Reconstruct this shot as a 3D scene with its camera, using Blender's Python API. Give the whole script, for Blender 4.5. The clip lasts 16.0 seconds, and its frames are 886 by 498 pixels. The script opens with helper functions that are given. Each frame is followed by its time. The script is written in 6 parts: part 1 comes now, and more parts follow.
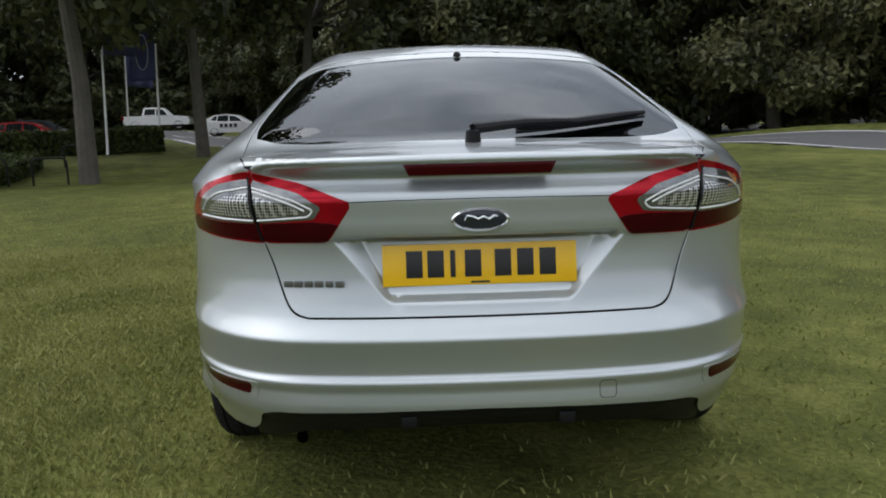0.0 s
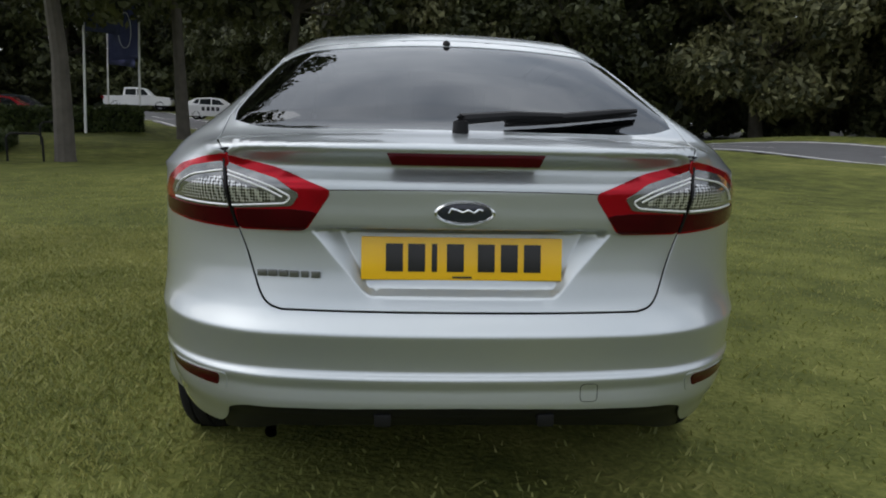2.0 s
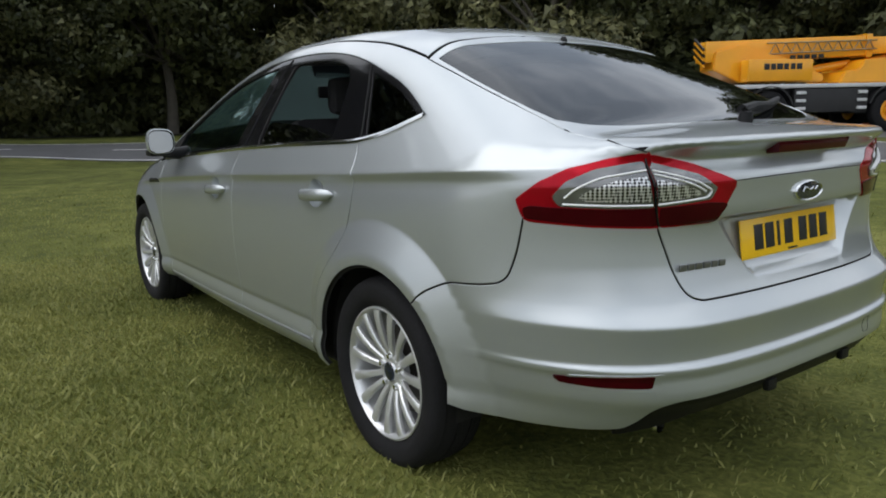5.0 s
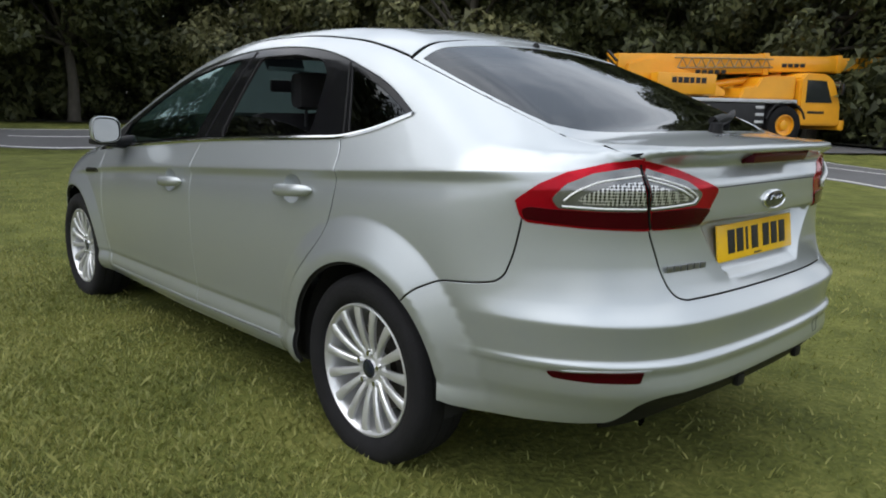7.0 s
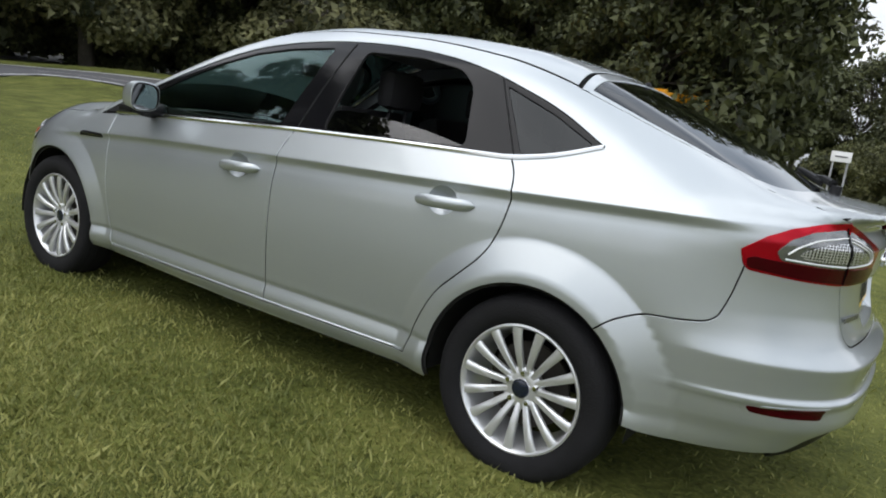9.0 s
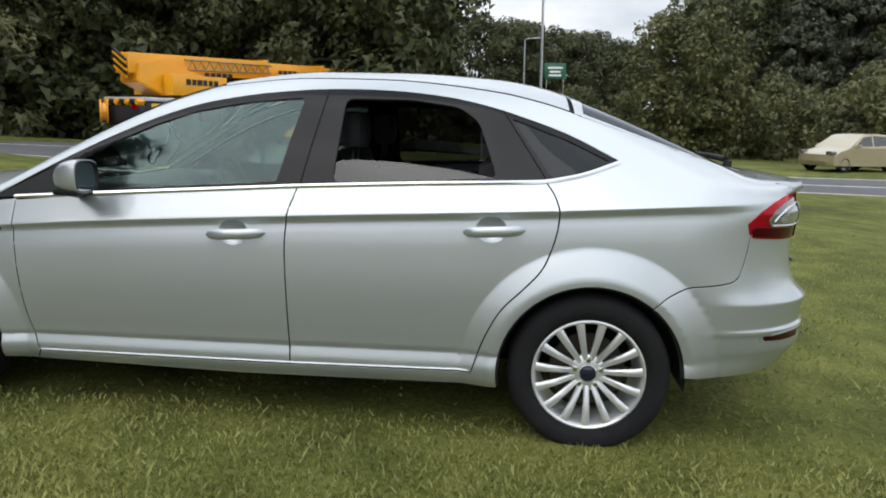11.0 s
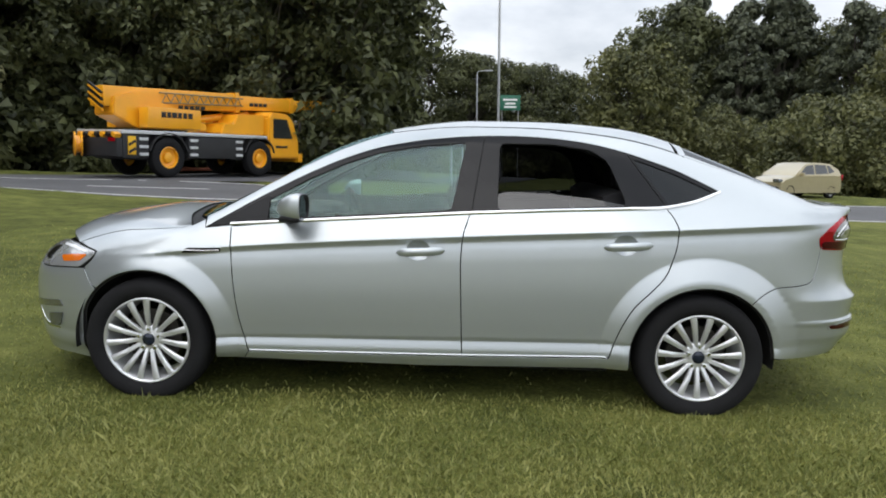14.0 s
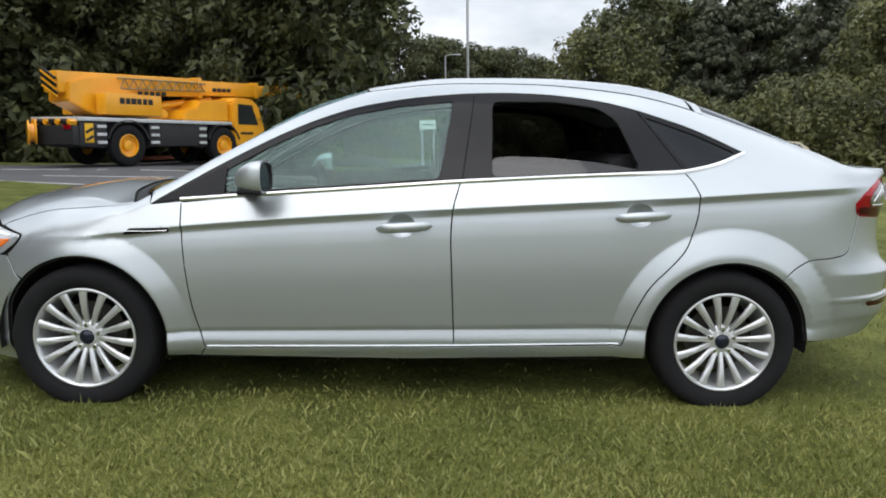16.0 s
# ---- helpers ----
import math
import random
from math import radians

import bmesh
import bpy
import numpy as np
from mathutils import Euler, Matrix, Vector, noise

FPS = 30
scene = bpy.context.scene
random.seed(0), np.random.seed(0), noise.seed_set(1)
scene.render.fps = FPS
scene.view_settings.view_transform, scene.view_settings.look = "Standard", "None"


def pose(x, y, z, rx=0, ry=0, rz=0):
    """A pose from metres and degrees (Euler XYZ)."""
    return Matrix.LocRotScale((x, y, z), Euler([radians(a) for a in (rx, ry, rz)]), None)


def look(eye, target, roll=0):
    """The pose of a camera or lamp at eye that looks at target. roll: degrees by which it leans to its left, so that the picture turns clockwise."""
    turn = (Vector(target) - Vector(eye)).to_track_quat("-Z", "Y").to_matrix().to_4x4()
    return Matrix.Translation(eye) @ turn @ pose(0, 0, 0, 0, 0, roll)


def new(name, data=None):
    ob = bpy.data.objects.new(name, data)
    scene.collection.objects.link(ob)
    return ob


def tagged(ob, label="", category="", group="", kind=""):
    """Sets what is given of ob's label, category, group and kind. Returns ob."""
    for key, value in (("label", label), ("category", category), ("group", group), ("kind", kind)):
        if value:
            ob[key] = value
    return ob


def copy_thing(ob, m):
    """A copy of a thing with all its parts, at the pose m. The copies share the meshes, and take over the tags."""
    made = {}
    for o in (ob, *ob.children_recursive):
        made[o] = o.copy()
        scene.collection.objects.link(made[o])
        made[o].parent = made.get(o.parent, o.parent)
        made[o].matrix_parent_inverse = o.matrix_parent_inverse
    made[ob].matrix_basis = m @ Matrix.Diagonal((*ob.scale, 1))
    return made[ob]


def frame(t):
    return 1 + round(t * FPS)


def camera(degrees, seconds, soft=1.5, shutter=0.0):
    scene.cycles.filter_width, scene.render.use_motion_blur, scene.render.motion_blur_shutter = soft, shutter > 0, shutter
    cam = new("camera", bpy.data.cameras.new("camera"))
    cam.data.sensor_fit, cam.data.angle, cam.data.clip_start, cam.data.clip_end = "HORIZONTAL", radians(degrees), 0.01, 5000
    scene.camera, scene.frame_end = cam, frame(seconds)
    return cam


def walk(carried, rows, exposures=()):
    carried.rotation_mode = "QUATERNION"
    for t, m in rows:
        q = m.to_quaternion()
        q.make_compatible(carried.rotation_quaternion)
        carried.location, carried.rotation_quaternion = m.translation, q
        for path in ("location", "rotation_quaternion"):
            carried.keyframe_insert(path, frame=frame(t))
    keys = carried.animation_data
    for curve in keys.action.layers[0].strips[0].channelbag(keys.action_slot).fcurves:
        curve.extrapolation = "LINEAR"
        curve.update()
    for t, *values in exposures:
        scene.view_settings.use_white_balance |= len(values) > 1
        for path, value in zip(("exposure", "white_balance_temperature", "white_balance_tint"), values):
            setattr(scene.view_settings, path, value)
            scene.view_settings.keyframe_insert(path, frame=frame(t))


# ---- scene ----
# ---------------------------------------------------------------- camera and walk
cam = camera(62.26, 16.0, soft=1.9, shutter=0.0)
ROWS = [
    (0, (-0.151, -4.218, 1.172), (-0.096, -2.246, 0.841), -1.43),
    (0.5, (-0.161, -4.215, 1.177), (-0.045, -2.245, 0.851), -1.23),
    (1, (-0.158, -4.195, 1.179), (-0.037, -2.223, 0.871), -0.52),
    (1.5, (-0.161, -4.176, 1.174), (-0.052, -2.206, 0.847), 0.43),
    (2, (-0.156, -4.151, 1.159), (-0.044, -2.184, 0.813), 1.26),
    (2.5, (-0.372, -4.104, 1.128), (-0.130, -2.155, 0.750), 2.97),
    (3, (-0.778, -4.032, 1.168), (-0.210, -2.146, 0.823), 5.17),
    (3.5, (-1.226, -3.874, 1.173), (-0.578, -2.024, 0.777), 2.08),
    (4, (-1.573, -3.781, 1.227), (-0.505, -2.124, 0.890), 1.77),
    (4.5, (-1.905, -3.548, 1.178), (-0.789, -1.928, 0.819), -0.96),
    (7, (-2.300, -3.299, 1.180), (-0.959, -1.863, 0.809), 1.17),
    (7.5, (-2.299, -3.269, 1.179), (-0.954, -1.837, 0.809), 1.63),
    (8, (-2.508, -3.099, 1.180), (-1.034, -1.785, 0.867), 6.21),
    (8.5, (-2.784, -2.774, 1.208), (-1.237, -1.556, 0.851), 7.23),
    (9, (-3.069, -2.400, 1.202), (-1.402, -1.357, 0.835), 9.15),
    (11.5, (-3.949, -0.695, 1.327), (-1.981, -0.572, 0.987), 0.74),
    (12, (-4.181, -0.334, 1.333), (-2.209, -0.196, 1.027), 1.10),
    (12.5, (-4.299, -0.296, 1.284), (-2.327, -0.238, 0.954), 0.18),
    (13, (-4.482, -0.161, 1.302), (-2.505, -0.063, 1.014), 1.30),
    (13.5, (-4.564, -0.135, 1.307), (-2.583, -0.065, 1.044), 1.45),
    (14, (-4.572, -0.198, 1.333), (-2.590, -0.146, 1.072), 1.50),
    (14.5, (-4.572, -0.169, 1.296), (-2.586, -0.126, 1.067), 1.75),
    (15, (-4.551, -0.169, 1.274), (-2.566, -0.123, 1.036), 1.65),
    (15.5, (-4.446, -0.115, 1.243), (-2.463, -0.098, 0.981), 1.58),
    (16, (-4.079, -0.114, 1.213), (-2.101, -0.142, 0.918), 0.63),
]
walk(cam, [(t, look(e, a, r)) for t, e, a, r in ROWS], exposures=[(0, .26, 6700, 11), (2, .12, 6700, 11), (4, .16, 6700, 11), (5, .26, 6700, 11), (7, .45, 6700, 11), (9, .48, 6700, 11), (11.5, .54, 6700, 11), (16, .54, 6700, 11)])


# ---------------------------------------------------------------- sky and light: a bright, broken overcast
world = bpy.data.worlds.new("overcast_sky")
scene.world = world
world.use_nodes = True
wn, wl = world.node_tree.nodes, world.node_tree.links
wn.clear()
w_out, w_bg = wn.new("ShaderNodeOutputWorld"), wn.new("ShaderNodeBackground")
w_sky = wn.new("ShaderNodeTexSky")
w_sky.sky_type, w_sky.sun_disc = "NISHITA", False
SUN_UP, SUN_TURN = 50.0, -62.0
w_sky.sun_elevation, w_sky.sun_rotation = radians(SUN_UP), radians(SUN_TURN)
w_co = wn.new("ShaderNodeTexCoord")
w_map = wn.new("ShaderNodeMapping")
w_map.inputs["Scale"].default_value = (1.0, 1.0, 2.4)
w_no = wn.new("ShaderNodeTexNoise")
w_no.inputs["Scale"].default_value, w_no.inputs["Detail"].default_value, w_no.inputs["Roughness"].default_value = 2.2, 7, 0.55
w_ra = wn.new("ShaderNodeValToRGB")
w_ra.color_ramp.elements[0].position, w_ra.color_ramp.elements[1].position = 0.36, 0.66
w_ra.color_ramp.elements[0].color, w_ra.color_ramp.elements[1].color = (2.9, 3.3, 3.85, 1), (7.4, 7.75, 8.2, 1)
w_mix = wn.new("ShaderNodeMixRGB")
w_mix.inputs["Fac"].default_value = 0.9
wl.new(w_co.outputs["Generated"], w_map.inputs["Vector"])
wl.new(w_map.outputs["Vector"], w_no.inputs["Vector"])
wl.new(w_no.outputs["Fac"], w_ra.inputs["Fac"])
wl.new(w_sky.outputs["Color"], w_mix.inputs["Color1"])
wl.new(w_ra.outputs["Color"], w_mix.inputs["Color2"])
# an overcast sky is darker towards the horizon
w_sep, w_grad, w_mul = wn.new("ShaderNodeSeparateXYZ"), wn.new("ShaderNodeMapRange"), wn.new("ShaderNodeVectorMath")
w_grad.inputs["From Min"].default_value, w_grad.inputs["From Max"].default_value = 0.0, 0.8
w_grad.inputs["To Min"].default_value, w_grad.inputs["To Max"].default_value = 0.66, 1.40
w_mul.operation = "SCALE"
wl.new(w_co.outputs["Generated"], w_sep.inputs[0])
wl.new(w_sep.outputs["Z"], w_grad.inputs["Value"])
wl.new(w_mix.outputs["Color"], w_mul.inputs[0])
wl.new(w_grad.outputs[0], w_mul.inputs["Scale"])
# and brighter on the side of the veiled sun
w_dot, w_side, w_both = wn.new("ShaderNodeVectorMath"), wn.new("ShaderNodeMapRange"), wn.new("ShaderNodeVectorMath")
w_dot.operation, w_both.operation = "DOT_PRODUCT", "SCALE"
w_dot.inputs[1].default_value = (math.sin(radians(SUN_TURN)) * math.cos(radians(SUN_UP)), math.cos(radians(SUN_TURN)) * math.cos(radians(SUN_UP)), math.sin(radians(SUN_UP)))
w_side.inputs["From Min"].default_value, w_side.inputs["From Max"].default_value = -0.8, 1.0
w_side.inputs["To Min"].default_value, w_side.inputs["To Max"].default_value = 0.82, 1.03
wl.new(w_co.outputs["Generated"], w_dot.inputs[0])
wl.new(w_dot.outputs["Value"], w_side.inputs["Value"])
wl.new(w_mul.outputs[0], w_both.inputs[0])
wl.new(w_side.outputs[0], w_both.inputs["Scale"])
wl.new(w_both.outputs[0], w_bg.inputs["Color"])
w_bg.inputs["Strength"].default_value = 0.165
wl.new(w_bg.outputs["Background"], w_out.inputs["Surface"])
sun_data = bpy.data.lights.new("sun", "SUN")
sun_data.energy, sun_data.angle, sun_data.color = 0.62, radians(60), (1.0, 0.98, 0.95)
sun = new("sun", sun_data)
_e, _a = radians(SUN_UP), radians(SUN_TURN)
sun.matrix_basis = look((0, 0, 30), Vector((0, 0, 30)) - Vector((math.sin(_a) * math.cos(_e), math.cos(_a) * math.cos(_e), math.sin(_e))))
scene.view_settings.exposure = 0.0

# ---------------------------------------------------------------- materials
def material(name, color, rough=0.5, metal=0.0, coat=0.0, vary=0.12, scale=6.0, fine=0.0, bump=0.0, bump_scale=60.0, spread=0.0, coords="Object", spec=0.5):
    """A principled surface: colour varied at two scales, roughness with it, fine relief, and a change from piece to piece."""
    m = bpy.data.materials.new(name)
    m.use_nodes = True
    n, l = m.node_tree.nodes, m.node_tree.links
    p = n["Principled BSDF"]
    p.inputs["Roughness"].default_value, p.inputs["Metallic"].default_value = rough, metal
    p.inputs["Specular IOR Level"].default_value = spec
    if coat:
        p.inputs["Coat Weight"].default_value, p.inputs["Coat Roughness"].default_value = coat, 0.04
    co = n.new("ShaderNodeTexCoord")
    big, small = n.new("ShaderNodeTexNoise"), n.new("ShaderNodeTexNoise")
    big.inputs["Scale"].default_value, big.inputs["Detail"].default_value = scale, 4
    small.inputs["Scale"].default_value, small.inputs["Detail"].default_value = scale * 14, 3
    for t in (big, small):
        l.new(co.outputs[coords], t.inputs["Vector"])
    add = n.new("ShaderNodeMath")
    add.operation = "MULTIPLY_ADD"
    add.inputs[1].default_value = fine
    l.new(small.outputs["Fac"], add.inputs[0])
    l.new(big.outputs["Fac"], add.inputs[2])
    last = add.outputs[0]
    mid = 0.5 + 0.5 * fine
    if spread:
        info = n.new("ShaderNodeObjectInfo")
        more = n.new("ShaderNodeMath")
        more.operation = "MULTIPLY_ADD"
        more.inputs[1].default_value = spread
        l.new(info.outputs["Random"], more.inputs[0])
        l.new(last, more.inputs[2])
        last, mid = more.outputs[0], mid + spread / 2
    ramp = n.new("ShaderNodeMapRange")
    ramp.inputs["From Min"].default_value, ramp.inputs["From Max"].default_value = mid - 0.35, mid + 0.35
    ramp.inputs["To Min"].default_value, ramp.inputs["To Max"].default_value = 1 - vary, 1 + vary
    l.new(last, ramp.inputs["Value"])
    mul = n.new("ShaderNodeVectorMath")
    mul.operation = "SCALE"
    mul.inputs[0].default_value = color[:3]
    l.new(ramp.outputs[0], mul.inputs["Scale"])
    l.new(mul.outputs[0], p.inputs["Base Color"])
    if bump:
        tex = n.new("ShaderNodeTexNoise")
        tex.inputs["Scale"].default_value, tex.inputs["Detail"].default_value = bump_scale, 4
        l.new(co.outputs[coords], tex.inputs["Vector"])
        b = n.new("ShaderNodeBump")
        b.inputs["Strength"].default_value, b.inputs["Distance"].default_value = bump, 0.01
        l.new(tex.outputs["Fac"], b.inputs["Height"])
        l.new(b.outputs["Normal"], p.inputs["Normal"])
    return m


def pane(name, tint, gloss=(1.0, 1.0, 1.0), ior=1.6):
    """A thin sheet of tinted glass: it lets light straight through and mirrors by Fresnel."""
    m = bpy.data.materials.new(name)
    m.use_nodes = True
    n, l = m.node_tree.nodes, m.node_tree.links
    n.clear()
    out, mix = n.new("ShaderNodeOutputMaterial"), n.new("ShaderNodeMixShader")
    see, shine, fres = n.new("ShaderNodeBsdfTransparent"), n.new("ShaderNodeBsdfGlossy"), n.new("ShaderNodeFresnel")
    see.inputs["Color"].default_value = (*tint, 1)
    shine.inputs["Roughness"].default_value = 0.0
    shine.inputs["Color"].default_value = (*gloss, 1)
    fres.inputs["IOR"].default_value = ior
    l.new(fres.outputs[0], mix.inputs[0])
    l.new(see.outputs[0], mix.inputs[1])
    l.new(shine.outputs[0], mix.inputs[2])
    l.new(mix.outputs[0], out.inputs["Surface"])
    return m


def leafy(name, dark, light, scale=0.6):
    """Leaves: colour changes from clump to clump and from leaf to leaf, a little light comes through."""
    m = bpy.data.materials.new(name)
    m.use_nodes = True
    n, l = m.node_tree.nodes, m.node_tree.links
    p = n["Principled BSDF"]
    p.inputs["Roughness"].default_value = 0.55
    p.inputs["Specular IOR Level"].default_value = 0.35
    geo, co, tex, ramp = n.new("ShaderNodeNewGeometry"), n.new("ShaderNodeTexCoord"), n.new("ShaderNodeTexNoise"), n.new("ShaderNodeValToRGB")
    tex.inputs["Scale"].default_value, tex.inputs["Detail"].default_value = scale, 3
    add = n.new("ShaderNodeMath")
    add.operation = "MULTIPLY_ADD"
    add.inputs[1].default_value = 0.5
    l.new(co.outputs["Object"], tex.inputs["Vector"])
    l.new(geo.outputs["Random Per Island"], add.inputs[0])
    l.new(tex.outputs["Fac"], add.inputs[2])
    ramp.color_ramp.elements[0].position, ramp.color_ramp.elements[1].position = 0.45, 1.05
    ramp.color_ramp.elements[0].color, ramp.color_ramp.elements[1].color = (*dark, 1), (*light, 1)
    l.new(add.outputs[0], ramp.inputs["Fac"])
    l.new(ramp.outputs["Color"], p.inputs["Base Color"])
    tr, mix = n.new("ShaderNodeBsdfTranslucent"), n.new("ShaderNodeMixShader")
    mix.inputs[0].default_value = 0.25
    l.new(ramp.outputs["Color"], tr.inputs["Color"])
    l.new(p.outputs[0], mix.inputs[1])
    l.new(tr.outputs[0], mix.inputs[2])
    l.new(mix.outputs[0], n["Material Output"].inputs["Surface"])
    return m


PAINT = material("silver_paint", (0.466, 0.500, 0.516), 0.34, 0.66, 1.0, vary=0.02, scale=2.0, fine=0.3)
BLACK = material("black_plastic", (0.007, 0.007, 0.008), 0.5, vary=0.2, scale=9, bump=0.1, bump_scale=300, spec=0.25)
GLOSS_BLACK = material("gloss_black", (0.006, 0.006, 0.007), 0.09, vary=0.1, spec=0.22)
VOID = material("dark_seal_and_shade", (0.006, 0.006, 0.006), 0.9, vary=0.1)
CHROME = material("chrome", (0.75, 0.76, 0.77), 0.1, 1.0, vary=0.04)
ALLOY = material("alloy", (0.66, 0.67, 0.68), 0.3, 0.6, 0.5, vary=0.06, scale=9)
TYRE = material("tyre_rubber", (0.010, 0.010, 0.011), 0.85, spec=0.25, vary=0.3, scale=12, fine=0.4, bump=0.3, bump_scale=120)
RED_LENS = material("red_lens", (0.42, 0.003, 0.014), 0.12, 0.55, 0.12, vary=0.3, scale=9, spec=0.3)
RED_DARK = material("dark_red_lens", (0.055, 0.0006, 0.004), 0.12, 0.4, 0.06, vary=0.3, scale=12, spec=0.2)
CLEAR_LENS = material("clear_lens", (0.19, 0.195, 0.20), 0.10, 0.65, 1.0, vary=0.35, scale=22)
GUIDE = material("light_guide", (0.80, 0.81, 0.82), 0.2, 0.1, 0.6, vary=0.05)


def honeycomb():
    """Small bright cells with dark rims, about six millimetres wide."""
    m = material("reflector_mesh", (0.5, 0.5, 0.5), 0.18, 0.6, 1.0)
    n, l = m.node_tree.nodes, m.node_tree.links
    p, co, v, r = n["Principled BSDF"], n.new("ShaderNodeTexCoord"), n.new("ShaderNodeTexVoronoi"), n.new("ShaderNodeValToRGB")
    v.feature = "F1"
    v.inputs["Scale"].default_value, v.inputs["Randomness"].default_value = 125, 0.05
    r.color_ramp.elements[0].position, r.color_ramp.elements[1].position = 0.36, 0.60
    r.color_ramp.elements[0].color, r.color_ramp.elements[1].color = (0.015, 0.015, 0.018, 1), (0.72, 0.73, 0.74, 1)
    l.new(co.outputs["Object"], v.inputs["Vector"])
    l.new(v.outputs["Distance"], r.inputs["Fac"])
    l.new(r.outputs["Color"], p.inputs["Base Color"])
    return m


HONEY = honeycomb()
HEAD_LENS = material("headlamp_lens", (0.50, 0.51, 0.52), 0.14, 0.55, 1.0, vary=0.3, scale=14)
LETTER = material("letter_steel", (0.22, 0.225, 0.23), 0.3, 0.8, vary=0.1)
FOG = material("fog_glass", (0.16, 0.17, 0.18), 0.15, 0.6, 0.8, vary=0.3, scale=30)
ORANGE_LENS = material("orange_lens", (0.75, 0.16, 0.01), 0.15, 0.1, 1.0, vary=0.15)
PLATE = material("yellow_plate", (0.86, 0.50, 0.008), 0.35, coat=0.3, vary=0.04, scale=8)
INK = material("plate_black", (0.012, 0.012, 0.014), 0.4)
TINT = pane("privacy_glass", (0.10, 0.105, 0.11))
CLEAR = pane("green_glass", (0.70, 0.88, 0.83), (0.70, 0.92, 0.89), ior=1.66)
DARK_TINT = pane("rear_glass", (0.035, 0.036, 0.038), (0.92, 0.96, 1.0), 1.5)
QUARTER = pane("quarter_glass", (0.03, 0.031, 0.033), (0.8, 0.84, 0.86), 1.45)
SEAT = material("seat_cloth", (0.025, 0.025, 0.028), 0.85, vary=0.25, scale=20, fine=0.4)
MIRROR = material("mirror_silver", (.40, .42, .43), .03, 1.0, vary=.02)
TRIM = material("pale_trim", (0.30, 0.29, 0.27), 0.7, vary=0.1)
BADGE = material("badge_blue", (0.012, 0.018, 0.04), 0.2, 0.3, 1.0)

# ---------------------------------------------------------------- building blocks
def mesh_ob(name, verts, faces, mat, parent=None, label="", smooth=False):
    me = bpy.data.meshes.new(name)
    me.from_pydata([tuple(v) for v in verts], [], [tuple(f) for f in faces])
    for m in mat if isinstance(mat, (list, tuple)) else [mat]:
        me.materials.append(m)
    if smooth:
        me.polygons.foreach_set("use_smooth", [True] * len(me.polygons))
    me.update()
    ob = new(name, me)
    if parent:
        ob.parent = parent
    if label:
        tagged(ob, label)
    return ob


def part(name, bm, mat, parent=None, label="", smooth=True, angle=35):
    """Links a bmesh as one mesh object under a thing or a part."""
    bmesh.ops.recalc_face_normals(bm, faces=bm.faces)
    if smooth:
        for f in bm.faces:
            f.smooth = True
        lim = radians(angle)
        for e in bm.edges:
            if len(e.link_faces) == 2 and e.calc_face_angle(0) > lim:
                e.smooth = False
    me = bpy.data.meshes.new(name)
    bm.to_mesh(me)
    bm.free()
    for m in mat if isinstance(mat, (list, tuple)) else [mat]:
        me.materials.append(m)
    ob = new(name, me)
    if parent:
        ob.parent = parent
    if label:
        tagged(ob, label)
    return ob


def box(bm, cx, cy, cz, sx, sy, sz, bev=0.0, rot=None):
    """A bevelled block added to bm; sizes are full lengths."""
    got = bmesh.ops.create_cube(bm, size=1.0)["verts"]
    bmesh.ops.scale(bm, vec=(sx, sy, sz), verts=got)
    if bev:
        es = list({e for v in got for e in v.link_edges})
        got = [g for g in bmesh.ops.bevel(bm, geom=es, offset=bev, segments=2, affect="EDGES", profile=0.6)["verts"]]
    m = Matrix.Translation((cx, cy, cz)) @ (rot or Matrix())
    bmesh.ops.transform(bm, matrix=m, verts=got)
    return got


def tube(bm, pts, radius, sides=8, caps=True):
    """A round bar along pts; radius is one number or one for each point."""
    pts = [Vector(p) for p in pts]
    rad = radius if isinstance(radius, (list, tuple)) else [radius] * len(pts)
    rings = []
    for i, p in enumerate(pts):
        way = (pts[min(i + 1, len(pts) - 1)] - pts[max(i - 1, 0)]).normalized()
        side = way.cross(Vector((0, 0, 1)) if abs(way.z) < 0.95 else Vector((0, 1, 0))).normalized()
        up = side.cross(way)
        rings.append([bm.verts.new(p + rad[i] * (math.cos(a) * side + math.sin(a) * up)) for a in (2 * math.pi * k / sides for k in range(sides))])
    for a, b in zip(rings, rings[1:]):
        for k in range(sides):
            bm.faces.new((a[k], a[(k + 1) % sides], b[(k + 1) % sides], b[k]))
    if caps:
        bm.faces.new(rings[0][::-1])
        bm.faces.new(rings[-1])


def lathe(bm, profile, sides=48, axis="x"):
    """Turns (along, radius) pairs round an axis."""
    rings = []
    for a, r in profile:
        ring = []
        for k in range(sides):
            c, s = r * math.cos(2 * math.pi * k / sides), r * math.sin(2 * math.pi * k / sides)
            ring.append(bm.verts.new((a, c, s) if axis == "x" else (c, s, a)))
        rings.append(ring)
    for a, b in zip(rings, rings[1:]):
        for k in range(sides):
            bm.faces.new((a[k], a[(k + 1) % sides], b[(k + 1) % sides], b[k]))
    return rings


def slab(bm, outline, depth, axis="x", at=0.0):
    """A plate cut to an outline of (a, b) pairs in the plane across axis, depth thick."""
    def put(a, b, c):
        return {"x": (c, a, b), "y": (a, c, b), "z": (a, b, c)}[axis]
    one = [bm.verts.new(put(a, b, at)) for a, b in outline]
    two = [bm.verts.new(put(a, b, at + depth)) for a, b in outline]
    bm.faces.new(one)
    bm.faces.new(two[::-1])
    n = len(one)
    for k in range(n):
        bm.faces.new((one[k], two[k], two[(k + 1) % n], one[(k + 1) % n]))


